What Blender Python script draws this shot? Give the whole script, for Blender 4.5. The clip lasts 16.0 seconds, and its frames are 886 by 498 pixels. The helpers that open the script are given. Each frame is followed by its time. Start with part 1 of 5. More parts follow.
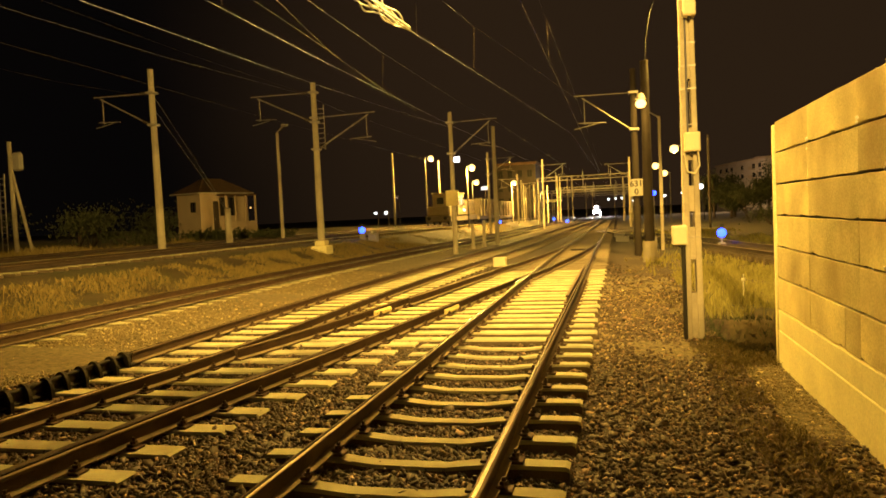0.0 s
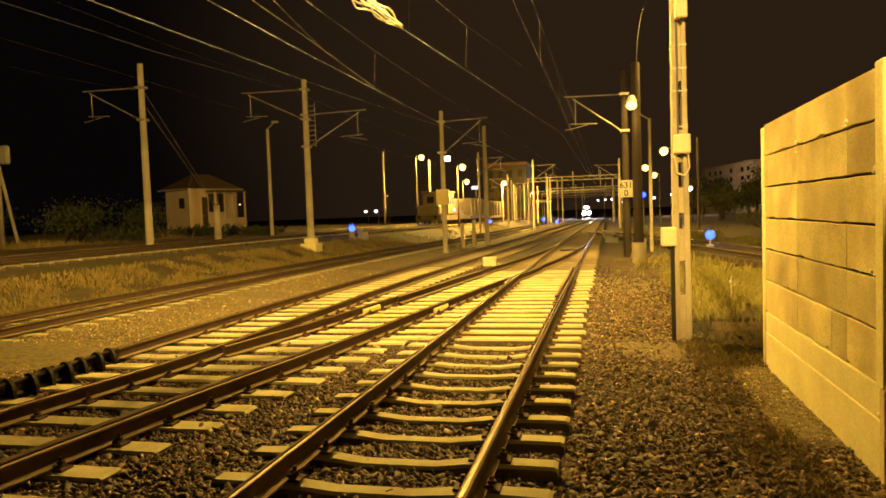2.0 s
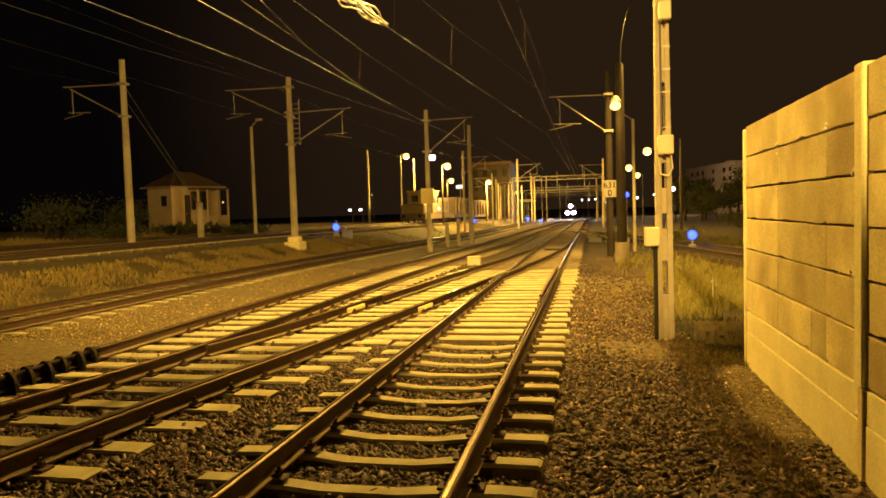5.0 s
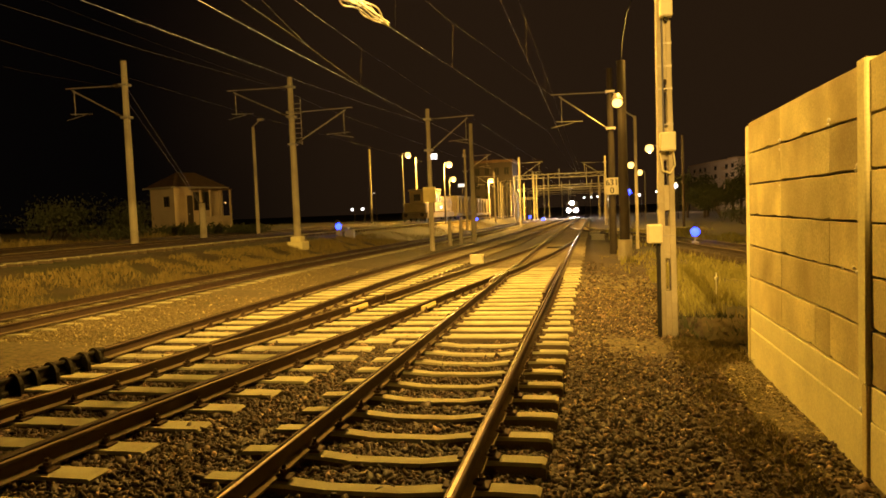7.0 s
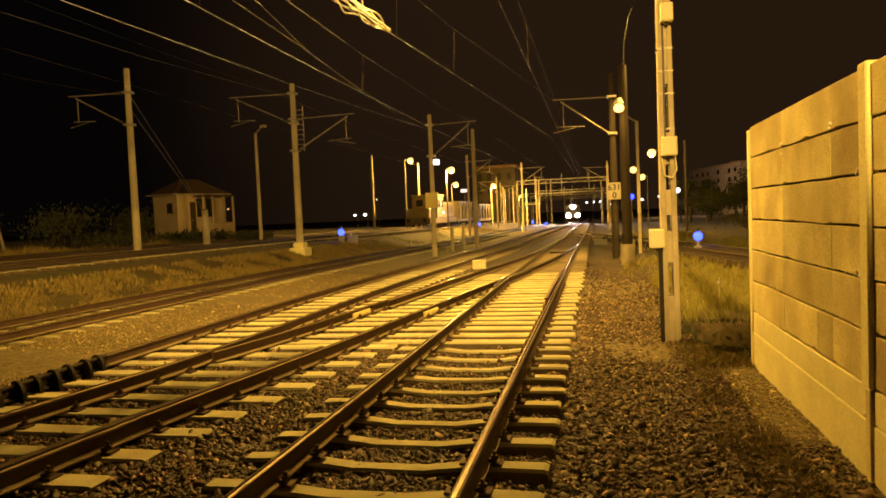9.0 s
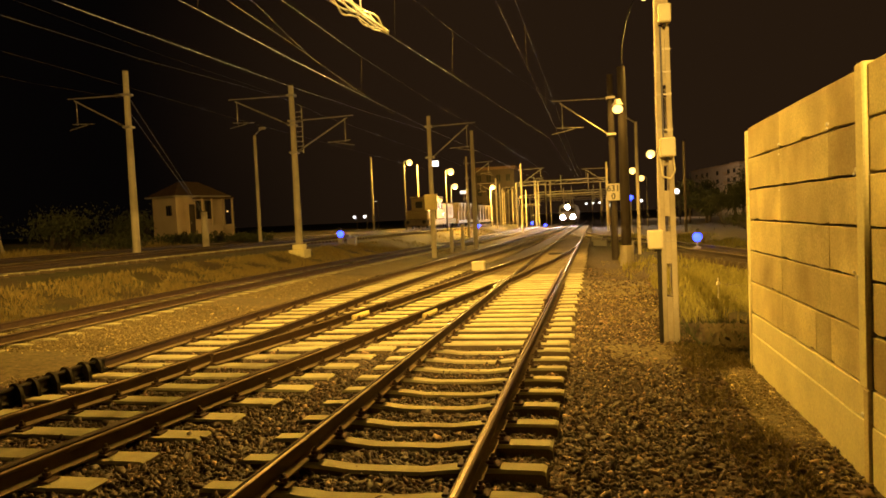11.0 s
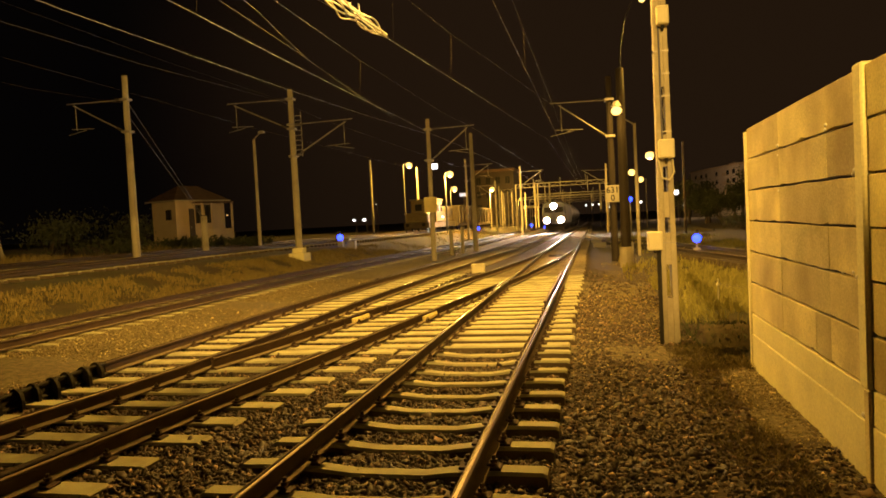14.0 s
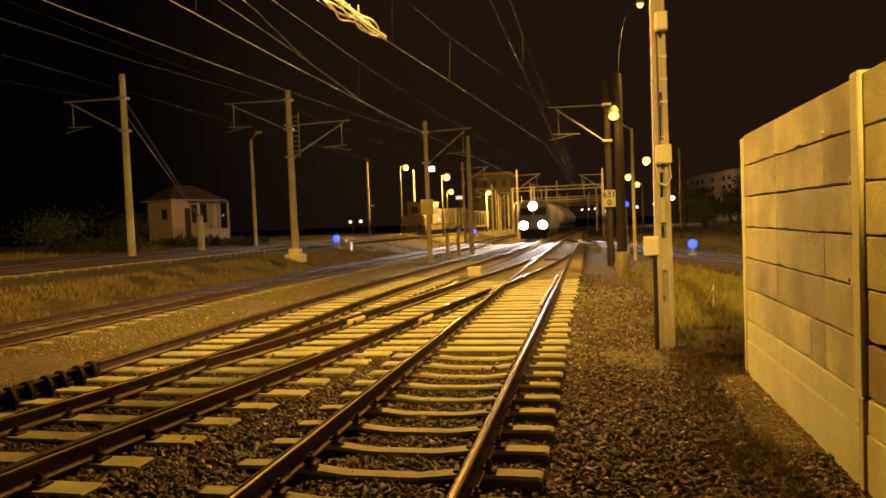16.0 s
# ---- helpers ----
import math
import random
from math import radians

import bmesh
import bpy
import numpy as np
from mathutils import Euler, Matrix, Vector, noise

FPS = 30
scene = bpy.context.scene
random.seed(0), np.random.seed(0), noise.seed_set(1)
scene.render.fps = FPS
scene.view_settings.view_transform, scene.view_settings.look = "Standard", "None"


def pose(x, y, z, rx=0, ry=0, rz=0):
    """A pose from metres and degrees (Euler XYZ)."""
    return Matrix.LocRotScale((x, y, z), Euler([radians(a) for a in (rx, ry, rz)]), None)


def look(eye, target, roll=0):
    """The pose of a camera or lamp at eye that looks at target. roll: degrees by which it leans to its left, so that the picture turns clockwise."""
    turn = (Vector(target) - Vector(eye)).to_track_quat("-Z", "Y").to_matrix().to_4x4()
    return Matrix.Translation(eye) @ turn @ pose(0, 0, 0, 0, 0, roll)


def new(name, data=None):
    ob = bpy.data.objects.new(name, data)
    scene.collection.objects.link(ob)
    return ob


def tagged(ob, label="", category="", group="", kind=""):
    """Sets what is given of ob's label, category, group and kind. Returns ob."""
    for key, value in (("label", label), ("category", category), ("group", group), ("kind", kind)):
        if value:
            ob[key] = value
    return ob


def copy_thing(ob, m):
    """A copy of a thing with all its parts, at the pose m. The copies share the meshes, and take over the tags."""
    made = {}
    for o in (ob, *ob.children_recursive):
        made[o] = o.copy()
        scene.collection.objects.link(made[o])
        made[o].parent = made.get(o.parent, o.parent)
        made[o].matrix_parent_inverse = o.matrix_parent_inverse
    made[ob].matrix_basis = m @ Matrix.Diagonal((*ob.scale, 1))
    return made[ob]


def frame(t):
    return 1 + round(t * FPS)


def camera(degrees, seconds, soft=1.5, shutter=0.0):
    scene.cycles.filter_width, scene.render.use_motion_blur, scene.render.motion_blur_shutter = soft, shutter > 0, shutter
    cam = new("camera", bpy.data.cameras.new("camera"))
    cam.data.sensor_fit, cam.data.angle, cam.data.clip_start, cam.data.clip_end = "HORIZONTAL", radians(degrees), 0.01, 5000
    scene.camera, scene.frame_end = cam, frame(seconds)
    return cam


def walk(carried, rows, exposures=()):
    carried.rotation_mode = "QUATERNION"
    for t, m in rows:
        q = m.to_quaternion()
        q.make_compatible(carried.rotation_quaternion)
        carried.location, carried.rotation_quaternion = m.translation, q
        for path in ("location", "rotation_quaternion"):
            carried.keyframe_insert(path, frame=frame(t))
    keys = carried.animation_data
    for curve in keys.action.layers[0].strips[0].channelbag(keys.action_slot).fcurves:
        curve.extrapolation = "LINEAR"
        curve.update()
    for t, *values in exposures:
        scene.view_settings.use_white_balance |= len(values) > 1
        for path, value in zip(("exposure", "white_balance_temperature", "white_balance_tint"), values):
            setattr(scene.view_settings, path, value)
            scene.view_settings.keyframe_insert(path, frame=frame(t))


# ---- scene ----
cam = camera(65.0, 16.0, soft=1.7)
PATH = [
    (0, pose(-0.000, -0.000, 1.980, 87.15, 2.75, 14.05)),
    (0.5, pose(0.001, 0.002, 1.985, 87.30, 2.90, 14.32)),
    (1, pose(-0.002, 0.012, 1.977, 87.19, 2.91, 14.19)),
    (1.5, pose(-0.004, 0.007, 1.979, 87.14, 2.50, 13.90)),
    (2, pose(-0.008, 0.009, 1.973, 87.05, 2.05, 13.23)),
    (2.5, pose(-0.009, 0.000, 1.979, 87.09, 1.94, 12.88)),
    (3, pose(-0.009, 0.008, 1.975, 87.05, 1.89, 12.82)),
    (3.5, pose(-0.009, 0.002, 1.979, 87.12, 2.06, 12.63)),
    (4, pose(-0.011, 0.004, 1.977, 86.86, 1.62, 11.95)),
    (6.5, pose(-0.013, -0.012, 1.979, 87.02, 2.08, 12.11)),
    (7, pose(-0.016, -0.008, 1.979, 86.81, 2.20, 12.13)),
    (7.5, pose(-0.010, -0.003, 1.983, 86.81, 2.29, 12.17)),
    (8, pose(-0.005, -0.010, 1.981, 87.00, 2.05, 11.78)),
    (8.5, pose(-0.008, -0.008, 1.983, 87.16, 2.28, 12.09)),
    (9, pose(-0.003, -0.003, 1.981, 87.27, 2.46, 12.35)),
    (11.5, pose(0.016, 0.003, 1.979, 87.41, 2.74, 12.25)),
    (12, pose(0.019, 0.003, 1.981, 87.30, 2.96, 12.16)),
    (12.5, pose(0.011, 0.008, 1.980, 87.34, 2.89, 12.21)),
    (13, pose(0.013, -0.000, 1.984, 87.15, 2.74, 12.05)),
    (13.5, pose(0.015, 0.003, 1.985, 87.40, 2.85, 12.18)),
    (14, pose(0.014, -0.002, 1.981, 87.61, 2.97, 12.28)),
    (14.5, pose(0.011, -0.010, 1.984, 87.56, 2.65, 12.20)),
    (15, pose(0.008, -0.008, 1.983, 87.83, 2.60, 12.21)),
    (15.5, pose(0.005, -0.009, 1.983, 87.85, 2.51, 12.10)),
    (16, pose(0.004, -0.007, 1.982, 87.81, 2.27, 11.97)),
]
EXPOSURES = [(0.0, 0.38, 6500, 12), (3.5, 0.30, 6500, 13), (6.5, 0.0, 7000, 19), (9.0, -0.05, 7000, 19), (12.5, -0.12, 7000, 19), (16.0, -0.50, 6800, 19)]
walk(cam, PATH, EXPOSURES)

# ---- night sky and the light of the station ----
world = bpy.data.worlds.new("night_sky")
scene.world = world
world.use_nodes = True
wn = world.node_tree
wn.nodes["Background"].inputs["Strength"].default_value = 1.0
geo = wn.nodes.new("ShaderNodeTexCoord")
rampw = wn.nodes.new("ShaderNodeValToRGB")
rampw.color_ramp.interpolation = "EASE"
rampw.color_ramp.elements[0].position = 0.76
rampw.color_ramp.elements[0].color = (0.0014, 0.0011, 0.0010, 1)
rampw.color_ramp.elements[1].position = 1.0
rampw.color_ramp.elements[1].color = (0.0175, 0.0098, 0.0046, 1)
glow_way = wn.nodes.new("ShaderNodeVectorMath")
glow_way.operation = "DOT_PRODUCT"
glow_way.inputs[1].default_value = (0.08, 0.95, 0.17)
wn.links.new(geo.outputs["Generated"], glow_way.inputs[0])
clouds = wn.nodes.new("ShaderNodeTexNoise")
clouds.inputs["Scale"].default_value, clouds.inputs["Detail"].default_value = 2.2, 5
wn.links.new(geo.outputs["Generated"], clouds.inputs["Vector"])
murk = wn.nodes.new("ShaderNodeMath")
murk.operation = "MULTIPLY_ADD"
murk.inputs[1].default_value = 0.10
wn.links.new(clouds.outputs[0], murk.inputs[0])
wn.links.new(glow_way.outputs["Value"], murk.inputs[2])
wn.links.new(murk.outputs[0], rampw.inputs[0])
wn.links.new(rampw.outputs[0], wn.nodes["Background"].inputs["Color"])

SODIUM = (1.0, 0.58, 0.095)


def lamp_light(x, y, z, watts, colour=SODIUM, radius=0.18):
    li = bpy.data.lights.new("lamp_light", "POINT")
    li.energy, li.color, li.shadow_soft_size = watts, colour, radius
    ob = new("lamp_light", li)
    ob.matrix_world = pose(x, y, z)
    return ob


# downward spots: an unseen key over the tracks, and the curved-arm lamp
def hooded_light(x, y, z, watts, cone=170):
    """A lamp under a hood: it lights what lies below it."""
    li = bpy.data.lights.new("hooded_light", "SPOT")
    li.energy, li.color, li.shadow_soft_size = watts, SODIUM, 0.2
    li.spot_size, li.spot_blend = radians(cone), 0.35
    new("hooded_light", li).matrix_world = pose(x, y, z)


# key light, tuned in place and power; no lamp is seen here
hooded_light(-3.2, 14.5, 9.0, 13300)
# unseen fill spot added behind the viewer, tilted up to spare the near ground
rear_fill_data = bpy.data.lights.new("rear_fill", "SPOT")
rear_fill_data.energy, rear_fill_data.color, rear_fill_data.shadow_soft_size = 44000, (1.0, 0.61, 0.13), 0.2
rear_fill_data.spot_size, rear_fill_data.spot_blend = radians(68), 0.15
new("rear_fill", rear_fill_data).matrix_world = look(Vector((0.8, -16.0, 9.0)), Vector((-8.0, 40.0, 22.0)))
# lamp on the curved arm, yard lamps, platform lamps
hooded_light(2.07, 27.4, 9.72, 9000, 106)
lamp_light(0.9, 26.6, 5.3, 70)
lamp_light(-21.4, 81.0, 8.3, 4500)
lamp_light(-15.3, 75.0, 6.3, 18000)
lamp_light(-26.6, 42.8, 3.2, 30)
lamp_light(-15.7, 110.0, 6.0, 17000)
lamp_light(-17.7, 149.3, 5.4, 22000)
lamp_light(4.8, 62.0, 6.2, 7000)
lamp_light(4.5, 85.0, 6.1, 8000)
lamp_light(-18.8, 95.0, 5.8, 5000)
lamp_light(-13.8, 135.0, 4.9, 10000)
# light added to brighten the apartment block's front
lamp_light(24.0, 222.0, 7.0, 15000, (1.0, 0.62, 0.3))

# ---- materials ----
def material(name, colour, rough=0.8, metal=0.0, vary=0.25, scale=6.0, fine=60.0, bump=0.3, per_object=0.0, per_island=0.0,
             stain=None, stain_scale=0.7, stain_amount=0.5):
    m = bpy.data.materials.new(name)
    m.use_nodes = True
    n, l = m.node_tree.nodes, m.node_tree.links
    b = n["Principled BSDF"]
    co = n.new("ShaderNodeTexCoord").outputs["Object"]
    if per_object:
        info = n.new("ShaderNodeObjectInfo")
        addv = n.new("ShaderNodeVectorMath")
        addv.operation = "MULTIPLY_ADD"
        l.new(info.outputs["Random"], addv.inputs[0])
        addv.inputs[1].default_value = (37, 53, 71)
        l.new(co, addv.inputs[2])
        co = addv.outputs[0]
    big, small = n.new("ShaderNodeTexNoise"), n.new("ShaderNodeTexNoise")
    for t, s, d in ((big, scale, 4), (small, fine, 3)):
        l.new(co, t.inputs["Vector"])
        t.inputs["Scale"].default_value, t.inputs["Detail"].default_value = s, d
    mixn = n.new("ShaderNodeMath")
    mixn.operation = "ADD"
    l.new(big.outputs[0], mixn.inputs[0])
    l.new(small.outputs[0], mixn.inputs[1])
    val = mixn.outputs[0]
    for amount, node, out in ((per_object, "ShaderNodeObjectInfo", "Random"), (per_island, "ShaderNodeNewGeometry", "Random Per Island")):
        if amount:
            src = n.new(node)
            ma = n.new("ShaderNodeMath")
            ma.operation = "MULTIPLY_ADD"
            l.new(src.outputs[out], ma.inputs[0])
            ma.inputs[1].default_value = amount
            l.new(val, ma.inputs[2])
            val = ma.outputs[0]
    extra = per_object + per_island
    mr = n.new("ShaderNodeMapRange")
    l.new(val, mr.inputs[0])
    mr.inputs[1].default_value, mr.inputs[2].default_value = 0.65, 1.35 + extra
    mr.inputs[3].default_value, mr.inputs[4].default_value = 1 - vary, 1 + vary
    mul = n.new("ShaderNodeVectorMath")
    mul.operation = "SCALE"
    mul.inputs[0].default_value = colour[:3]
    l.new(mr.outputs[0], mul.inputs["Scale"])
    colour_out = mul.outputs[0]
    if stain:
        sn = n.new("ShaderNodeTexNoise")
        l.new(co, sn.inputs["Vector"])
        sn.inputs["Scale"].default_value, sn.inputs["Detail"].default_value = stain_scale, 6
        sr = n.new("ShaderNodeMapRange")
        l.new(sn.outputs[0], sr.inputs[0])
        sr.inputs[1].default_value, sr.inputs[2].default_value = 0.45, 0.68
        sr.inputs[3].default_value, sr.inputs[4].default_value = 0.0, stain_amount
        mx = n.new("ShaderNodeMix")
        mx.data_type = "RGBA"
        l.new(sr.outputs[0], mx.inputs[0])
        l.new(colour_out, mx.inputs[6])
        mx.inputs[7].default_value = (*stain[:3], 1)
        colour_out = mx.outputs[2]
    l.new(colour_out, b.inputs["Base Color"])
    b.inputs["Roughness"].default_value, b.inputs["Metallic"].default_value = rough, metal
    if bump:
        bp = n.new("ShaderNodeBump")
        bp.inputs["Strength"].default_value, bp.inputs["Distance"].default_value = bump, 0.01
        l.new(val, bp.inputs["Height"])
        l.new(bp.outputs[0], b.inputs["Normal"])
    return m


def stone_material(name, colour, spread=1.0):
    """Broken stone: each piece its own tone, a few nearly white."""
    m = material(name, colour, 0.6, vary=0.3, scale=20, fine=120)
    n, l = m.node_tree.nodes, m.node_tree.links
    b = n["Principled BSDF"]
    rand = n.new("ShaderNodeNewGeometry").outputs["Random Per Island"]
    ramp = n.new("ShaderNodeValToRGB")
    ramp.color_ramp.elements[0].color = (1 - 0.6 * spread, 1 - 0.62 * spread, 1 - 0.65 * spread, 1)
    ramp.color_ramp.elements[1].position = 1.0
    ramp.color_ramp.elements[1].color = (1 + 3.2 * spread, 1 + 3.3 * spread, 1 + 3.4 * spread, 1)
    for pos, v in ((0.5, 0.5), (0.78, 0.85), (0.92, 1.7)):
        v = 1 + (v - 1) * spread
        ramp.color_ramp.elements.new(pos).color = (v, v * 0.97, v * 0.94, 1)
    l.new(rand, ramp.inputs[0])
    mul = n.new("ShaderNodeVectorMath")
    mul.operation = "MULTIPLY"
    l.new(b.inputs["Base Color"].links[0].from_socket, mul.inputs[0])
    l.new(ramp.outputs[0], mul.inputs[1])
    l.new(mul.outputs[0], b.inputs["Base Color"])
    return m


def glow(name, colour, strength):
    m = bpy.data.materials.new(name)
    m.use_nodes = True
    b = m.node_tree.nodes["Principled BSDF"]
    b.inputs["Base Color"].default_value = (0.02, 0.02, 0.02, 1)
    b.inputs["Emission Color"].default_value = (*colour, 1)
    b.inputs["Emission Strength"].default_value = strength
    return m


M_CONCRETE = material("sleeper_concrete", (0.44, 0.42, 0.27), 0.85, vary=0.22, scale=4, fine=70, per_object=0.5,
                      stain=(0.20, 0.15, 0.09), stain_scale=2.5, stain_amount=0.45)
# darker copy of the concrete for sleepers farther from the viewer
M_DARKCONCRETE = material("darker_sleeper_concrete", (0.24, 0.20, 0.14), 0.9, vary=0.25, scale=4, fine=50, per_object=0.5)
# sleeper sides and ends: their shade is put into this darker colour
M_SIDE = material("shaded_side_concrete", (0.11, 0.082, 0.05), 0.95, vary=0.35, scale=6, fine=50)
M_WOOD = material("old_sleeper_timber", (0.06, 0.045, 0.03), 0.9, vary=0.35, scale=5, fine=50, per_object=0.5)
# rail foot: dust, and the light it catches, both in this paler colour
M_RAILFOOT = material("lit_dusty_rail_foot", (0.16, 0.12, 0.075), 0.95, vary=0.3, scale=6, fine=60)
M_RAIL = material("rusty_rail_steel", (0.066, 0.038, 0.022), 0.75, 0.2, vary=0.35, scale=5, fine=80)
M_RAILHEAD = material("worn_rail_head", (0.26, 0.215, 0.165), 0.27, 1.0, vary=0.12, scale=3, fine=60, bump=0.05)
M_POLISH = material("worn_rail_edge", (0.12, 0.085, 0.058), 0.5, 0.6, vary=0.1, scale=3, fine=60, bump=0.03)
M_RAILDULL = material("dull_rail_head", (0.20, 0.14, 0.09), 0.5, 0.6, vary=0.2, scale=3, fine=60, bump=0.1)
M_OLDRAIL = material("dark_old_rail", (0.05, 0.032, 0.02), 0.8, 0.1, vary=0.3, scale=5, fine=80)
M_IRON = material("dark_greasy_iron", (0.016, 0.012, 0.009), 0.7, 0.4, vary=0.3)
M_STONE = stone_material("ballast_stone", (0.098, 0.064, 0.040))
M_PEBBLE = stone_material("gravel_pebble", (0.27, 0.22, 0.115), 0.5)
M_BALLAST = material("ballast_bed", (0.06, 0.042, 0.028), 0.95, vary=0.55, scale=9, fine=24, bump=1.0,
                     stain=(0.045, 0.033, 0.02), stain_scale=0.6)
M_GRAVEL = material("fine_pale_gravel", (0.15, 0.12, 0.07), 0.95, vary=0.8, scale=12, fine=60, bump=1.0,
                    stain=(0.11, 0.085, 0.045), stain_scale=0.5)
M_WALL = material("wall_block_concrete", (0.70, 0.615, 0.315), 0.9, vary=0.5, scale=1.7, fine=45, per_object=0.55, bump=0.25,
                  stain=(0.27, 0.18, 0.09), stain_scale=0.9, stain_amount=0.6)
M_PLINTH = material("wall_plinth_concrete", (0.82, 0.76, 0.43), 0.9, vary=0.16, scale=2.0, fine=40, bump=0.2)
# dark wall core, its colour standing in for the shadow in the joints
M_MORTAR = material("joint_shadow_mortar", (0.10, 0.075, 0.045), 0.95, vary=0.3, scale=5)
M_OFFWHITE = material("pale_offwhite", (0.85, 0.82, 0.72), 0.7, vary=0.1, scale=9)
M_MAST = material("mast_concrete", (0.46, 0.41, 0.30), 0.85, vary=0.2, scale=1.6, fine=30, per_object=0.4,
                  stain=(0.16, 0.13, 0.10), stain_scale=1.1, stain_amount=0.4)
# near-black brown; on unlit masts and walls the shade is in this colour
M_MASTDARK = material("near_black_brown", (0.034, 0.025, 0.018), 0.8, 0.1, vary=0.25, scale=2)
M_LAMPPOLE = material("painted_lamp_pole", (0.06, 0.054, 0.045), 0.6, vary=0.2, scale=2)
M_STEEL = material("galvanised_steel", (0.40, 0.37, 0.33), 0.5, 0.6, vary=0.15, scale=8)
# wire tones carry how lit each one shows; their blue offsets the sodium light
M_WIRE = material("bluish_overhead_wire", (0.42, 0.44, 0.64), 0.5, 0.2, vary=0.1, scale=8, bump=0)
M_FEEDER = material("bright_bluish_feeder", (0.50, 0.54, 0.86), 0.45, 0.3, vary=0.1, scale=8, bump=0)
M_WIREDARK = material("darker_wire", (0.18, 0.18, 0.24), 0.5, 0.5, vary=0.1, scale=8, bump=0)
M_WIREDIM = material("dim_tone_wire", (0.075, 0.062, 0.052), 0.6, 0.4, vary=0.1, scale=8, bump=0)
# bluish, so the strands look nearly white under sodium light
M_BUNDLE = material("bare_aluminium_strand", (0.76, 0.78, 0.88), 0.5, 0.1, vary=0.08, scale=8, bump=0)
M_BOX = material("cream_cabinet_paint", (0.72, 0.66, 0.46), 0.6, vary=0.1, scale=5)
M_SIGN = material("white_sign_enamel", (0.34, 0.32, 0.28), 0.55, vary=0.1, scale=6)
M_YELLOW = material("yellow_plate_paint", (0.68, 0.58, 0.27), 0.55, vary=0.1, scale=6)
M_BLACK = material("black_paint", (0.015, 0.013, 0.012), 0.6, vary=0.2)
M_GRASS = material("weedy_grass", (0.30, 0.27, 0.075), 0.9, vary=0.5, scale=3, fine=20, per_island=0.9, bump=0)
# browner, darker copy of the grass colour for the wall foot
M_WEED = material("darker_weeds", (0.17, 0.135, 0.05), 0.9, vary=0.5, scale=3, fine=20, per_island=0.9, bump=0)
M_DRY = material("dry_grass", (0.27, 0.21, 0.075), 0.9, vary=0.45, scale=3, fine=20, per_island=0.9, bump=0)
M_LEAF = material("dark_foliage", (0.05, 0.06, 0.022), 0.8, vary=0.5, scale=3, fine=20, per_island=0.9, bump=0)
M_BARK = material("bark", (0.07, 0.05, 0.035), 0.95, vary=0.3)
M_EARTH = material("trodden_earth_and_grass", (0.075, 0.056, 0.028), 0.95, vary=0.45, scale=1.2, fine=16, bump=0.8,
                   stain=(0.06, 0.065, 0.02), stain_scale=0.35, stain_amount=0.8)
M_PLASTER = material("house_plaster", (0.42, 0.34, 0.25), 0.9, vary=0.18, scale=0.8, fine=20, bump=0.2)
M_ROOF = material("brown_roof_tiles", (0.09, 0.05, 0.03), 0.85, vary=0.35, scale=2, fine=9, bump=0.6)
M_BLOCK = material("apartment_render", (0.45, 0.40, 0.34), 0.9, vary=0.15, scale=0.4, fine=8, bump=0.1)
M_GLASS = material("dark_window_glass", (0.02, 0.02, 0.02), 0.12, vary=0.1, bump=0)
M_LOCO = material("dull_machine_yellow", (0.20, 0.16, 0.085), 0.6, vary=0.2, scale=1.5)
M_LOCOGREY = material("grimy_machine_grey", (0.13, 0.105, 0.075), 0.7, vary=0.25, scale=1.5)
M_TANK = material("pale_tank_paint", (0.42, 0.38, 0.32), 0.5, vary=0.18, scale=1.2)
M_TRAIN = material("train_blue_paint", (0.10, 0.11, 0.15), 0.5, vary=0.2, scale=1.5)
G_SODIUM = glow("sodium_lamp_glow", (1.0, 0.64, 0.16), 3.6)
G_WHITE = glow("white_lamp_glow", (0.9, 0.95, 1.0), 4)
G_SIGN = glow("lit_sign_glow", (0.75, 0.85, 1.0), 0.9)
G_BLUE = glow("blue_signal_glow", (0.010, 0.032, 1.0), 12)
G_HEAD = glow("headlight_glow", (1.0, 0.90, 0.80), 2800)
G_WINDOW = glow("lit_window_glow", (1.0, 0.55, 0.16), 1.2)


# ---- building helpers ----
def part(name, bm, mat, parent=None, label="", smooth=False):
    me = bpy.data.meshes.new(name)
    bm.to_mesh(me)
    bm.free()
    for m in (mat if isinstance(mat, (list, tuple)) else (mat,)):
        me.materials.append(m)
    if smooth:
        for p in me.polygons:
            p.use_smooth = True
    ob = new(name, me)
    ob.parent = parent
    if label:
        tagged(ob, label)
    return ob


def raw(name, verts, faces, mat, parent=None, label="", index=None):
    me = bpy.data.meshes.new(name)
    me.from_pydata(verts, [], faces)
    for m in (mat if isinstance(mat, (list, tuple)) else (mat,)):
        me.materials.append(m)
    if index is not None:
        me.polygons.foreach_set("material_index", index)
    me.update()
    ob = new(name, me)
    ob.parent = parent
    if label:
        tagged(ob, label)
    return ob


def empty(name, m, label, category, group="", kind=""):
    ob = new(name)
    ob.empty_display_size = 0.2
    ob.matrix_basis = m
    return tagged(ob, label, category, group, kind)


def box(bm, x0, x1, y0, y1, z0, z1, bevel=0.0):
    m = pose((x0 + x1) / 2, (y0 + y1) / 2, (z0 + z1) / 2) @ Matrix.Diagonal((x1 - x0, y1 - y0, z1 - z0, 1))
    made = bmesh.ops.create_cube(bm, size=1, matrix=m)["verts"]
    if bevel:
        edges = list({e for v in made for e in v.link_edges})
        bmesh.ops.bevel(bm, geom=edges, offset=bevel, segments=1, affect="EDGES")
    return bm


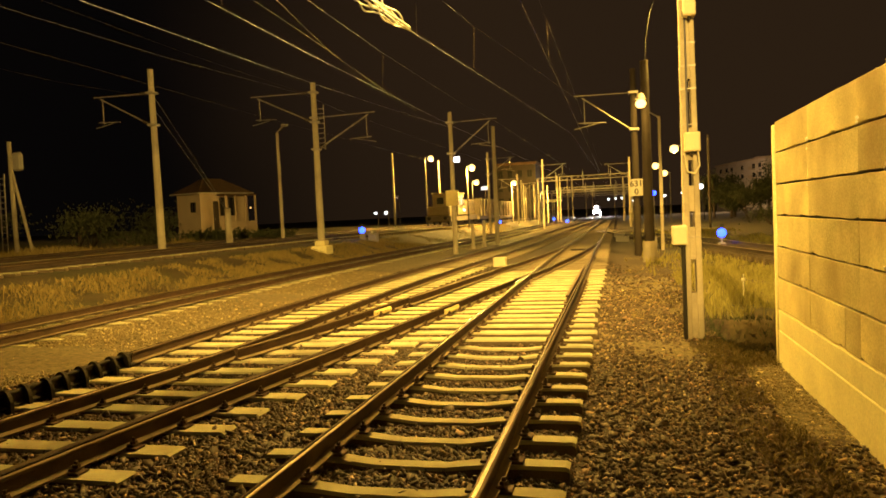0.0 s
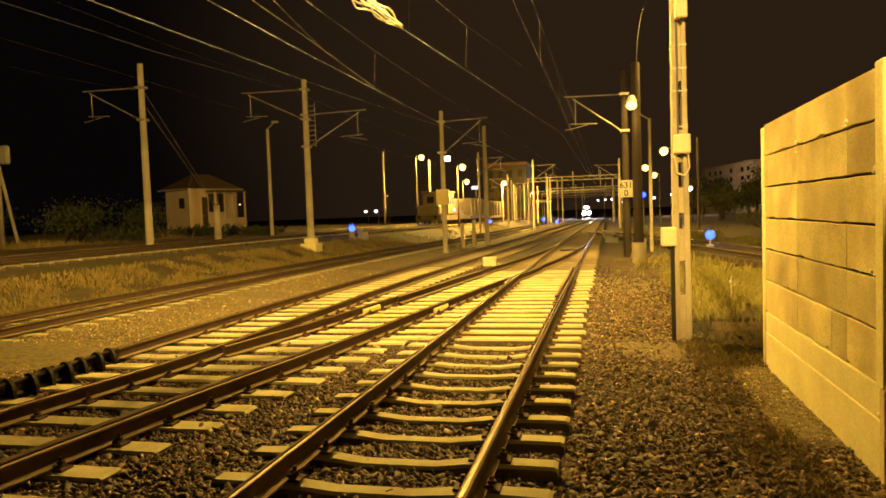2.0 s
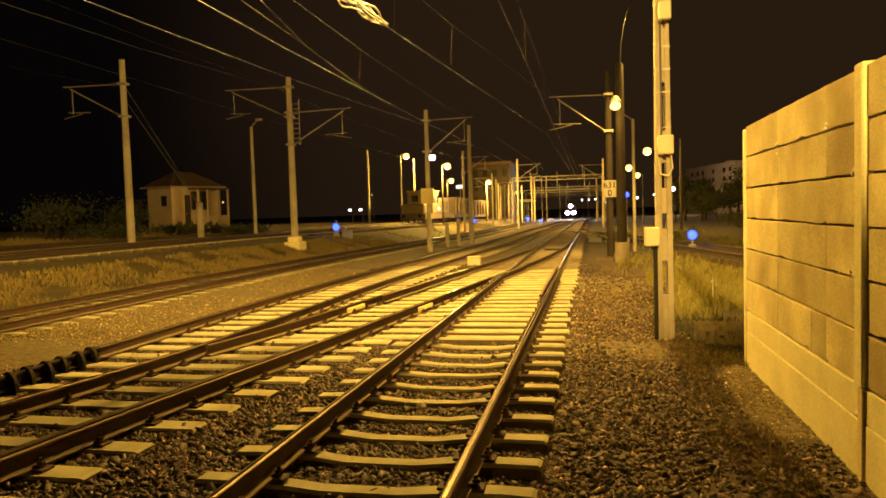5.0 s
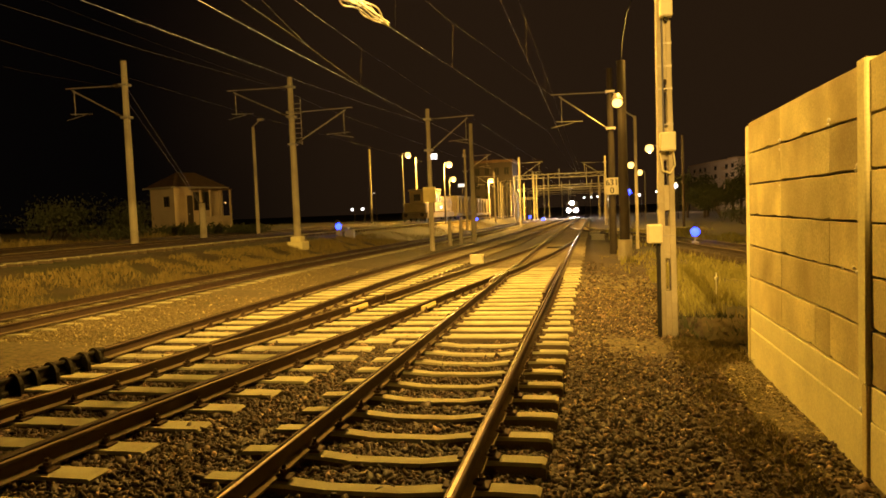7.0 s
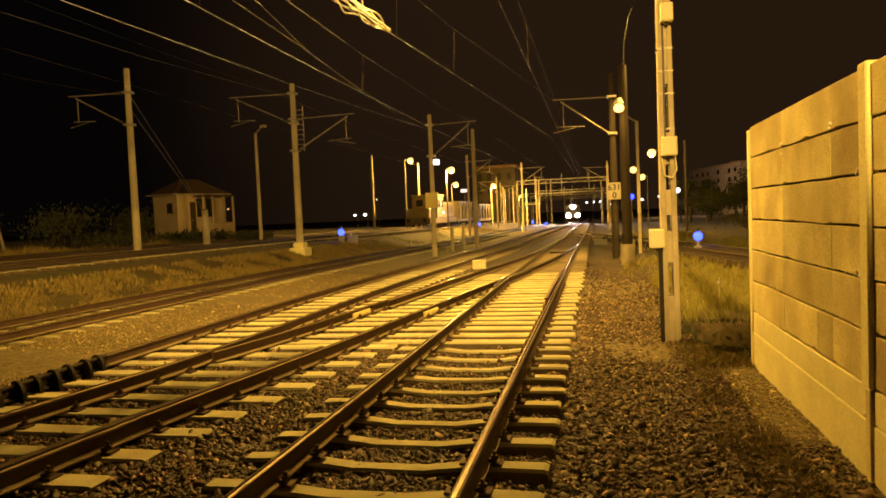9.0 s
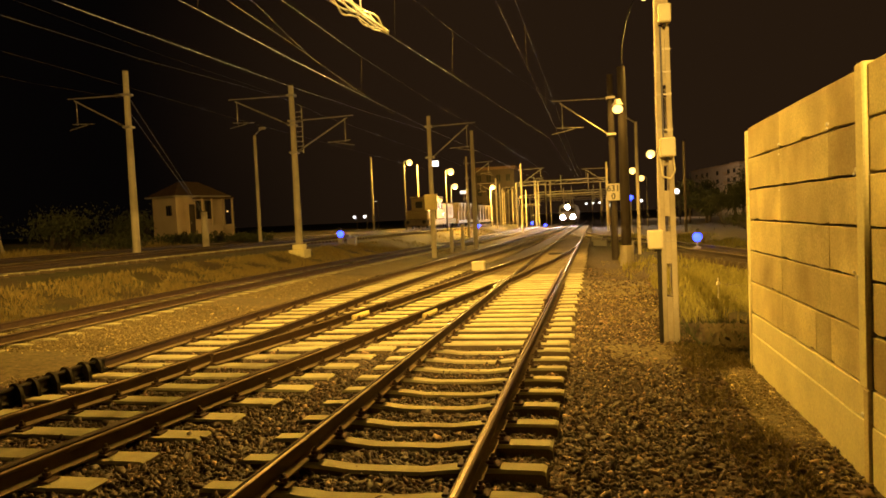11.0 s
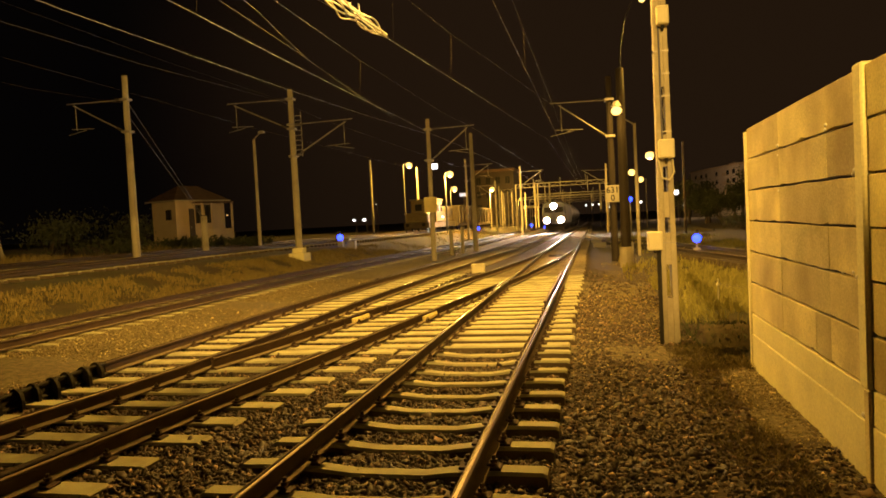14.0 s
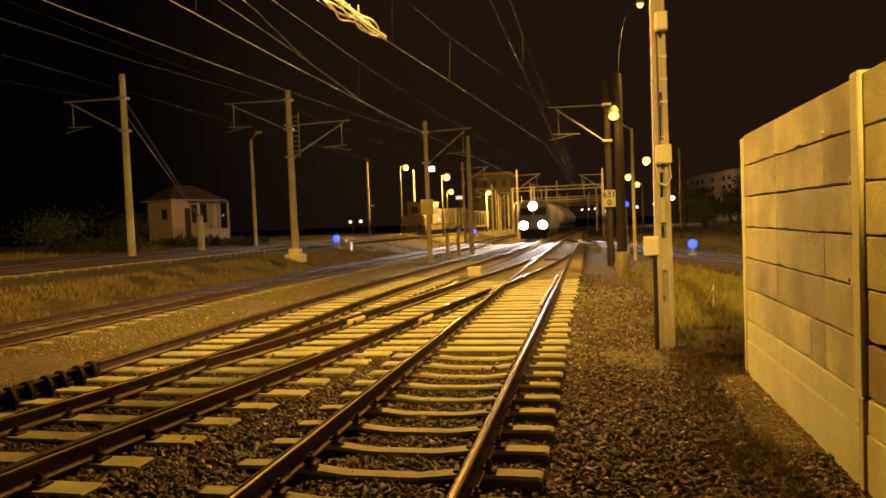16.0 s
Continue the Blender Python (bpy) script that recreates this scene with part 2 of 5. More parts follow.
def rod(bm, a, b, r0, r1=None, n=8):
    a, b = Vector(a), Vector(b)
    r1 = r0 if r1 is None else r1
    m = Matrix.Translation((a + b) / 2) @ (b - a).to_track_quat("Z", "Y").to_matrix().to_4x4()
    bmesh.ops.create_cone(bm, cap_ends=True, segments=n, radius1=r0, radius2=r1, depth=(b - a).length, matrix=m)
    return bm


def ball(bm, p, r, sx=1, sy=1, sz=1, u=10, v=7):
    bmesh.ops.create_uvsphere(bm, u_segments=u, v_segments=v, radius=r, matrix=Matrix.Translation(p) @ Matrix.Diagonal((sx, sy, sz, 1)))
    return bm


def B():
    return bmesh.new()


def line_x(rows, y):
    """x on a plan line given as (y, x) rows, smoothed."""
    ys = [r[0] for r in rows]
    if y <= ys[0]:
        return rows[0][1] + (y - ys[0]) * (rows[1][1] - rows[0][1]) / (ys[1] - ys[0])
    if y >= ys[-1]:
        return rows[-1][1] + (y - ys[-1]) * (rows[-1][1] - rows[-2][1]) / (ys[-1] - ys[-2])
    i = max(k for k in range(len(ys)) if ys[k] <= y)
    i = min(i, len(ys) - 2)
    t = (y - ys[i]) / (ys[i + 1] - ys[i])

    def slope(k):
        a, b = max(k - 1, 0), min(k + 1, len(ys) - 1)
        return (rows[b][1] - rows[a][1]) / (ys[b] - ys[a])
    h = ys[i + 1] - ys[i]
    return ((2 * t ** 3 - 3 * t ** 2 + 1) * rows[i][1] + (t ** 3 - 2 * t ** 2 + t) * h * slope(i)
            + (-2 * t ** 3 + 3 * t ** 2) * rows[i + 1][1] + (t ** 3 - t ** 2) * h * slope(i + 1))


def ease(a, b, v):
    t = min(1, max(0, (v - a) / (b - a)))
    return t * t * (3 - 2 * t)


# ---- plan lines of the rails: (y, x) ----
A_RIGHT = [(-12, -0.95), (260, -0.95)]
A_LEFT = [(-12, -2.457), (260, -2.457)]
B_RIGHT = [(-6, -5.45), (3, -4.66), (5, -4.46), (6.8, -4.22), (8.4, -3.97), (9.8, -3.77), (11.9, -3.51), (13.6, -3.30), (16.2, -2.98), (19, -2.60),
           (22, -2.20), (26, -1.72), (31, -1.33), (36, -1.07), (41, -0.99)]
B_LEFT = [(8.9, -5.44), (10, -5.22), (11.6, -4.96), (14, -4.67), (16.3, -4.41), (20.4, -3.95), (23.8, -3.46), (27.9, -2.99), (33, -2.62), (39, -2.49)]
C_RIGHT = [(-6, -7.0), (3, -6.20), (5.5, -5.95), (7, -5.74), (8.6, -5.56), (11, -5.53), (17, -5.49), (22, -5.30), (28, -5.02), (40, -4.58), (68, -4.42),
           (110, -3.95), (145, -3.75), (190, -4.5), (260, -6.6)]
C_LEFT = [(-6, -7.6), (3, -6.98), (6.3, -6.88), (8.8, -7.02), (13, -7.04), (17, -7.0), (22, -6.81), (28, -6.53), (40, -6.09), (68, -5.93),
          (110, -5.46), (145, -5.26), (190, -6.0), (260, -8.1)]
D_RIGHT = [(-6, -10.35), (20, -10.25), (30, -9.9), (45, -9.4), (70, -9.2), (260, -10.5)]
E_RIGHT = [(-6, -17.3), (60, -17.3), (120, -16.5), (260, -14)]
E2_RIGHT = [(-6, -23.2), (60, -23.2), (140, -22)]
F_RIGHT = [(20, 8.2), (31, 6.1), (42, 4.2), (54, 1.6), (64, -0.3), (72, -0.9)]


def grade(y):
    """The yard falls gently away from the viewer."""
    return -0.0065 * max(0, min(y, 320) - 27) ** 2 / (max(0, min(y, 320) - 27) + 12) if y > 27 else 0.0


def ground_z(x, y):
    z = -0.145 + 0.035 * ease(-0.35, -0.6, x) + 0.045 * ease(-2.4, -2.9, x) + grade(y)
    z += 0.10 * ease(-7.9, -9.2, x) * ease(60, 30, y) - 0.05 * ease(-0.1, 0.7, x)
    z += 0.74 * ease(-12.6, -16.0, x)
    z += 0.6 * ease(-27, -40, x) * ease(160, 90, y)
    z -= 0.25 * ease(2.3, 4.5, x) * ease(9.5, 12, y) * ease(60, 30, y)
    # pit added to make a dark patch beyond the wall end
    z -= 0.8 * ease(1.45, 1.9, x) * ease(10.9, 11.9, y) * ease(13.5, 13.0, y)
    return z


def build_ground():
    xs = sorted(set([-900, -500, -300, -180, -120, -90, -70] + [-55 + 1.5 * i for i in range(24)] + [-19 + 0.4 * i for i in range(75)]
                    + [1.4 + 0.1 * i for i in range(6)] + [12, 14, 17, 20, 25, 30, 40, 60, 90, 140, 220, 350, 600, 900]))
    ys = sorted(set([-60, -40, -25, -16, -10, -5] + [-2 + 0.4 * i for i in range(75)] + [10.9 + 0.13 * i for i in range(21)] + [29 + 1.5 * i for i in range(24)]
                    + [70, 80, 95, 115, 140, 170, 220, 300, 420, 600, 1000, 1800]))
    verts = [(x, y, ground_z(x, y) + 0.05 * (noise.noise((x * 0.5, y * 0.5, 0)) if -20 < x < 13 and y < 40 else 0)
              * (0.35 if -8 < x < 0 else 1)) for y in ys for x in xs]
    nx = len(xs)
    faces, index = [], []
    for j in range(len(ys) - 1):
        for i in range(nx - 1):
            k = j * nx + i
            faces.append((k, k + 1, k + 1 + nx, k + nx))
            cx = (xs[i] + xs[i + 1]) / 2
            cy = (ys[j] + ys[j + 1]) / 2
            pale = -0.4 < cx < 1.3 and 7.4 < cy + 1.2 * noise.noise((cx * 1.3, cy * 0.7, 4)) < 22 or 1.5 < cx < 2.05 and 6.7 < cy < 9.8
            index.append(2 if -12.4 < cx < -7.8 or pale else 0 if -7.8 <= cx < 1.9 else 1)
    g = raw("ground", verts, faces, (M_BALLAST, M_EARTH, M_GRAVEL), index=index)
    tagged(g, "dark gravel and weedy earth of the station yard", "ground", kind="structure")
    for p in g.data.polygons:
        p.use_smooth = True


build_ground()

RAIL_PROFILE = [(-0.082, 0.0), (-0.082, 0.016), (-0.016, 0.034), (-0.012, 0.125), (-0.036, 0.138), (-0.036, 0.160), (-0.030, 0.167), (-0.014, 0.172),
                (0.014, 0.172), (0.030, 0.167), (0.036, 0.160), (0.036, 0.138), (0.012, 0.125), (0.016, 0.034), (0.082, 0.016), (0.082, 0.0)]


def rail(rows, y0, y1, z, parent, worn=True, step=0.9, offset=0.0, name="rail", label="", steel=None, dull=None):
    ys, y = [], y0
    while y < y1:
        ys.append(y)
        y += step * (1 if y < 40 else 4)
    ys.append(y1)
    n = len(RAIL_PROFILE)
    verts, faces, index = [], [], []
    for y in ys:
        x = line_x(rows, y) + offset
        tx, ty = line_x(rows, y + 0.05) - line_x(rows, y - 0.05), 0.1
        s = math.hypot(tx, ty)
        nxx, nyy = ty / s, -tx / s
        verts += [(x + a * nxx, y + a * nyy, z + b + grade(y)) for a, b in RAIL_PROFILE]
    for j in range(len(ys) - 1):
        for i in range(n):
            k = (i + 1) % n
            faces.append((j * n + i, j * n + k, (j + 1) * n + k, (j + 1) * n + i))
            index.append(1 if i == 7 else 2 if i in (5, 6, 8, 9) else 3 if i in (1, 13) and not steel else 0)
    faces.append(tuple(range(n)))
    faces.append(tuple((len(ys) - 1) * n + i for i in reversed(range(n))))
    index += [0, 0]
    return raw(name, verts, faces, (steel or M_RAIL, M_RAILHEAD if worn else dull or M_RAILDULL, M_POLISH if worn else dull or M_RAILDULL, M_RAILFOOT), parent, label, index)


def sleeper_mesh(length, width=0.26, height=0.23, dip=0.05, mat=None, seed=0):
    """A concrete sleeper across x, its seats at z 0; the middle dips where dip is given."""
    rnd = random.Random(seed)
    h = length / 2
    xs = [-h, -h + 0.03, -h + 0.25, -0.95, -0.55, -0.3, 0.3, 0.55, 0.95, h - 0.25, h - 0.03, h] if dip else [-h, -h + 0.03, -h / 2, 0, h / 2, h - 0.03, h]
    verts, faces = [], []
    for x in xs:
        low = dip * (1 - ease(0.3, 0.75, abs(x))) + (0.02 if abs(x) > h - 0.02 else 0) + rnd.uniform(-0.004, 0.004)
        slim = width / 2 * (1 - 0.12 * (1 - ease(0.3, 0.8, abs(x)))) if dip else width / 2
        t = slim * (0.68 if dip else 0.86)
        verts += [(x, -slim, -height), (x, -t - 0.01, -low - 0.025), (x, -t + 0.01, -low), (x, t - 0.01, -low), (x, t + 0.01, -low - 0.025), (x, slim, -height)]
    for j in range(len(xs) - 1):
        for i in range(5):
            faces.append((j * 6 + i, j * 6 + i + 1, (j + 1) * 6 + i + 1, (j + 1) * 6 + i))
    faces.append((0, 5, 4, 3, 2, 1))
    k = (len(xs) - 1) * 6
    faces.append((k, k + 1, k + 2, k + 3, k + 4, k + 5))
    me = bpy.data.meshes.new("sleeper")
    me.from_pydata(verts, [], faces)
    me.materials.append(mat or M_CONCRETE)
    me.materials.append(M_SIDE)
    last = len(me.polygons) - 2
    # sides and ends get the shade-dark colour
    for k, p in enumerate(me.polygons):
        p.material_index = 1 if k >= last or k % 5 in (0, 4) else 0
    me.flip_normals() if me.polygons[1].normal.z < 0 else None
    me.update()
    return me


def clip_mesh():
    """A rail fastening: ribbed plate, spring clip, bolt and nut beside the rail foot."""
    bm = B()
    box(bm, 0.07, 0.17, -0.07, 0.07, 0.0, 0.022, 0.005)
    box(bm, 0.05, 0.125, -0.045, 0.045, 0.02, 0.05, 0.01)
    rod(bm, (0.105, 0, 0.03), (0.105, 0, 0.105), 0.017, n=6)
    rod(bm, (0.105, 0, 0.05), (0.105, 0, 0.075), 0.032, n=6)
    me = bpy.data.meshes.new("rail_clip")
    bm.to_mesh(me)
    bm.free()
    me.materials.append(M_RAIL)
    return me


CLIP = clip_mesh()


def lay(parent, me, x, y, z=0.0, name="sleeper", turn=0.0):
    ob = new(name, me)
    ob.parent = parent
    ob.matrix_basis = pose(x, y, z + grade(y), 0, 0, turn)
    return ob


def clips(sleeper, xs):
    for x in xs:
        for s in (1, -1):
            c = new("rail_clip", CLIP)
            c.parent = sleeper
            c.matrix_basis = pose(x - sleeper.location.x, 0, 0, 0, 0, 0 if s > 0 else 180)


def fishplate(parent, rows, y, z=0.0, length=0.75):
    bm = B()
    x = line_x(rows, y)
    for s in (-1, 1):
        box(bm, s * 0.045 - 0.022, s * 0.045 + 0.022, -length / 2, length / 2, z + 0.03, z + 0.125, 0.008)
        for k in range(6):
            rod(bm, (s * 0.05, (k - 2.5) * length / 6.3, z + 0.075), (s * 0.1, (k - 2.5) * length / 6.3, z + 0.075), 0.022, n=6)
    ob = part("fishplate", bm, M_YELLOW, parent, "pale yellow insulated joint plates with bolts")
    turn = math.degrees(math.atan2(line_x(rows, y - 0.1) - line_x(rows, y + 0.1), 0.2))
    ob.matrix_basis = pose(x, y, 0, 0, 0, turn)


SL = 2.6
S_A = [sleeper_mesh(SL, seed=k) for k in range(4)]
S_FLAT = {}


def flat_sleeper(length):
    key = round(length * 5) / 5
    if key not in S_FLAT:
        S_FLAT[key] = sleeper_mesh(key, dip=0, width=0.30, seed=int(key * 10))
    return S_FLAT[key]


def far_sleeper(length):
    key = round(length * 5) / 5 + 100
    if key not in S_FLAT:
        S_FLAT[key] = sleeper_mesh(key - 100, dip=0, width=0.24, mat=M_DARKCONCRETE, seed=int(key * 10))
    return S_FLAT[key]


def build_tracks():
    rnd = random.Random(5)
    origin = pose(0, 0, 0)
    a = empty("railway_track", origin, "straight track of steel rails on pale dished concrete sleepers", "railway track")
    rail(A_RIGHT, -8, 230, 0.008, a)
    rail(A_LEFT, -8, 230, 0.008, a)
    y = 4.78 - 0.597 * 20
    while y < 10.6:
        s = lay(a, rnd.choice(S_A), -1.705 + rnd.uniform(-0.015, 0.015), y, rnd.uniform(-0.006, 0.0), turn=rnd.uniform(-0.6, 0.6))
        if y > 2.5:
            clips(s, (-2.457, -0.95))
        y += 0.597
    # switch: long flat sleepers under both branches
    b = empty("railway_switch", origin, "switch where a branch joins the straight track, on long flat sleepers", "railway switch")
    rail(B_RIGHT, -5, 41, 0.008, b)
    rail(B_LEFT, 8.95, 39, 0.008, b)
    rail(B_RIGHT, -5, 9.4, 0.0, b, offset=-0.125, name="switch_blade", worn=False, steel=M_RAIL, dull=M_RAIL)
    rail(A_RIGHT, 14.5, 22, 0.02, b, offset=-0.115, name="check_rail", worn=False)
    rail(B_LEFT, 14.5, 21, 0.02, b, offset=0.125, name="check_rail", worn=False)
    rail(A_LEFT, 17.2, 19.4, 0.012, b, offset=-0.1, name="wing_rail")
    rail(B_RIGHT, 19.6, 22.2, 0.012, b, offset=0.1, name="wing_rail")
    fishplate(b, B_LEFT, 13.35)
    fishplate(b, B_RIGHT, 13.45)
    y0 = y
    while y < 44:
        left = line_x(B_LEFT, min(y, 39)) - 0.55
        right = -0.42 + rnd.uniform(-0.02, 0.02)
        s = lay(b, flat_sleeper(right - left) if y < 23 else far_sleeper(right - left), (left + right) / 2, y, rnd.uniform(-0.012, 0))
        if y < 19:
            clips(s, (-0.95, -2.457, line_x(B_RIGHT, y), line_x(B_LEFT, y)))
        y += 0.597
    while y < 140:
        lay(a, far_sleeper(2.6), -1.705, y, -0.01)
        y += 0.6
    # common sleepers of the branch and the next track
    y = 4.70 - 0.62 * 15
    while y < y0 - 0.2:
        right = line_x(B_RIGHT, y) + 0.60
        left = line_x(C_LEFT, y) - 0.62
        s = lay(b, flat_sleeper(right - left), (left + right) / 2, y, rnd.uniform(-0.008, 0), turn=rnd.uniform(-0.4, 0.4))
        if y > 3:
            clips(s, (line_x(B_RIGHT, y), line_x(C_RIGHT, y)))
        if 3 < y < 8.6:
            brace(b, line_x(C_LEFT, y) + 0.22, y - 0.25)
            brace(b, line_x(C_LEFT, y) + 0.18, y + 0.05)
        y += 0.62
    # through track
    c = empty("railway_track", origin, "through track of steel rails on flat concrete sleepers", "railway track")
    rail(C_RIGHT, -5, 250, 0.008, c)
    rail(C_LEFT, -5, 8.7, 0.008, c, worn=False, steel=M_IRON, dull=M_IRON)
    rail(C_LEFT, 8.71, 250, 0.008, c)
    while y < 150:
        mid = (line_x(C_RIGHT, y) + line_x(C_LEFT, y)) / 2
        s = lay(c, flat_sleeper(2.6) if y < 25 else far_sleeper(2.6), mid, y, rnd.uniform(-0.008, 0))
        if y < 16:
            clips(s, (line_x(C_RIGHT, y), line_x(C_LEFT, y)))
        y += 0.6
    # the older tracks
    timber = sleeper_mesh(2.5, dip=0, width=0.26, mat=M_WOOD)
    narrow = sleeper_mesh(2.6, dip=0, width=0.19, seed=8)
    for rows, z, y1, label, me in ((D_RIGHT, 0.07, 200, "older rusty track half sunk in gravel", sleeper_mesh(2.5, dip=0.03, seed=3)),
                                   (E_RIGHT, 0.90, 200, "siding on a low bank with pale sleepers", narrow),
                                   (E2_RIGHT, 0.90, 130, "farther siding on a low bank", narrow)):
        d = empty("railway_track", origin, label, "railway track")
        rail(rows, -5, y1, z + 0.008, d, worn=rows is D_RIGHT, steel=None if rows is D_RIGHT else M_OLDRAIL)
        rail(rows, -5, y1, z + 0.008, d, worn=rows is D_RIGHT, offset=-1.507, steel=None if rows is D_RIGHT else M_OLDRAIL)
        y = 2.0 if rows is D_RIGHT else 8
        while y < 95:
            lay(d, me, line_x(rows, y) - 0.753, y, z + rnd.uniform(-0.015, 0.0), turn=rnd.uniform(-0.8, 0.8))
            y += 0.6
    f = empty("railway_track", origin, "curved track leading away behind the masts", "railway track")
    rail(F_RIGHT, 18, 72, -0.08, f, False, 1.5, steel=M_OLDRAIL)
    rail(F_RIGHT, 18, 72, -0.08, f, False, 1.5, offset=-1.6, steel=M_OLDRAIL)
    y = 20
    while y < 62:
        turn = math.degrees(math.atan2(line_x(F_RIGHT, y - 0.1) - line_x(F_RIGHT, y + 0.1), 0.2))
        lay(f, timber, line_x(F_RIGHT, y) - 0.8, y, -0.09, turn=turn)
        y += 0.65


BRACE = None


def brace(parent, x, y):
    """A dark rounded rail brace standing beside the rail."""
    global BRACE
    if BRACE is None:
        n = 9
        ring = [(-0.37, -0.1)] + [(-0.2 - 0.17 * math.cos(math.pi * k / n), 0.0 + 0.215 * math.sin(math.pi * k / n) ** 0.8) for k in range(1, n)] + [(-0.03, -0.1)]
        verts = [(x0, s, z0) for s in (-0.02, 0.02) for x0, z0 in ring]
        m = len(ring)
        faces = [tuple(range(m)), tuple(reversed(range(m, 2 * m)))] + [(i, i + m, (i + 1) % m + m, (i + 1) % m) for i in range(m)]
        BRACE = bpy.data.meshes.new("rail_brace")
        BRACE.from_pydata(verts, [], faces)
        BRACE.materials.append(M_IRON)
        BRACE.update()
    ob = new("rail_brace", BRACE)
    ob.parent = parent
    ob.matrix_basis = pose(x, y, 0.0, 0, 0, -20)


# ---- the block wall ----
def build_wall():
    w = empty("block_wall", pose(2.0, 0, 0), "tall wall of pale rough concrete blocks with a plinth and posts", "wall")
    bm = B()
    box(bm, 0.05, 0.24, -10.0, 9.80, -0.5, 2.88)
    part("core", bm, M_MORTAR, w)
    rnd = random.Random(11)
    joints = [0.54, 0.955, 1.36, 1.76, 2.16, 2.565, 2.97]
    for bay0, bay1 in ((5.89, 9.80), (1.7, 5.71), (-2.5, 1.53), (-6.7, -2.67)):
        for r in range(6):
            z0, z1 = joints[r], joints[r + 1]
            cuts = sorted([bay0, bay0 + 0.75, bay0 + 2.36, bay1] + ([bay0 + 1.18] if r in (0, 4) else []))
            for a0, a1 in zip(cuts, cuts[1:]):
                # each block is a slab with a chipped, slightly wavy edge
                n = max(3, int((a1 - a0) / 0.14))
                d = rnd.uniform(-0.004, 0.003)
                c0, c1 = (0.007 if r in (0, 4) and abs(a - bay0 - 1.18) < 0.01 else 0.0012 for a in (a0, a1))
                ys = [a0 + c0 + (a1 - a0 - c0 - c1) * k / n for k in range(n + 1)]
                verts, faces = [], []
                for y in ys:
                    chip = 0.022 * max(0.0, rnd.random() - 0.86) / 0.14
                    low = z0 + 0.008 + 0.010 * noise.noise((y * 2.1, z0, 3)) + 0.004 * rnd.random() + chip
                    high = z1 - 0.007 + 0.006 * noise.noise((y * 1.7, z1, 8)) - 0.003 * rnd.random()
                    verts += [(0.06, y, low), (d + 0.006, y, low), (d, y, low + 0.006), (d, y, high - 0.006), (d + 0.006, y, high), (0.06, y, high)]
                for k in range(n):
                    for i in range(5):
                        faces.append((k * 6 + i + 1, k * 6 + i, k * 6 + 6 + i, k * 6 + 7 + i))
                faces += [(0, 1, 2, 3, 4, 5), tuple(n * 6 + i for i in (5, 4, 3, 2, 1, 0))]
                raw("block", verts, faces, M_WALL, w)
        for z0, z1 in ((-0.45, 0.262), (0.268, 0.532)):
            bm = B()
            box(bm, -0.012 if z0 < 0 else -0.006, 0.06, bay0 - 0.06, bay1, z0, z1, 0.006)
            part("plinth", bm, M_PLINTH, w)
        bm = B()
        box(bm, -0.035, 0.26, bay0 - 0.17, bay0 - 0.005, 0.536, 2.99, 0.012)
        part("post", bm, M_PLINTH, w)
        bm = B()
        box(bm, -0.03, 0.26, bay0 - 0.17, bay0 - 0.062, -0.45, 0.534, 0.012)
        part("post_foot", bm, M_WALL, w)
    bm = B()
    box(bm, -0.02, 0.25, 9.81, 9.92, -0.45, 2.93, 0.01)
    part("end_post", bm, M_PLINTH, w)
    # pale balls set from the camera's view where the wall shows bright glints
    for y, z, q in ((8.24, 2.60, 0.028), (8.25, 2.50, 0.016), (6.62, 2.63, 0.024), (6.64, 2.59, 0.02), (8.26, 2.11, 0.016), (5.95, 2.20, 0.03), (6.0, 2.17, 0.02),
                    (5.97, 1.37, 0.024), (6.05, 1.40, 0.018), (6.3, 1.37, 0.014), (5.9, 0.30, 0.03)):
        bm = B()
        ball(bm, (-0.006, y, z), q, 0.5, 1.3, 0.8, 8, 5)
        part("pale_dab", bm, M_OFFWHITE, w, "pale dab on the wall face")


build_wall()
build_tracks()


# ---- masts, arms and wires ----
def mast(x, y, z0, z1, r0=0.2, r1=0.13, label="", base=False, mat=None, name="catenary_mast"):
    m = empty(name, pose(x, y, z0), label or "tall tapered grey concrete catenary mast", "mast", "catenary masts")
    rod(bm := B(), (0, 0, -0.3 if y < 60 else -1.2), (0, 0, z1 - z0), r0, r1, 12)
    part("shaft", bm, mat or M_MAST, m, smooth=False)
    rod(bm := B(), (0, 0, z1 - z0), (0, 0, z1 - z0 + 0.04), r1 * 1.05, n=12)
    part("cap", bm, M_MASTDARK, m)
    if base:
        bm = box(B(), -0.42, 0.42, -0.42, 0.42, -0.4, 0.16, 0.04)
        box(bm, -0.28, 0.28, -0.28, 0.28, 0.16, 0.42, 0.05)
        part("foundation", bm, M_PLINTH, m, "pale concrete foundation block")
    return m


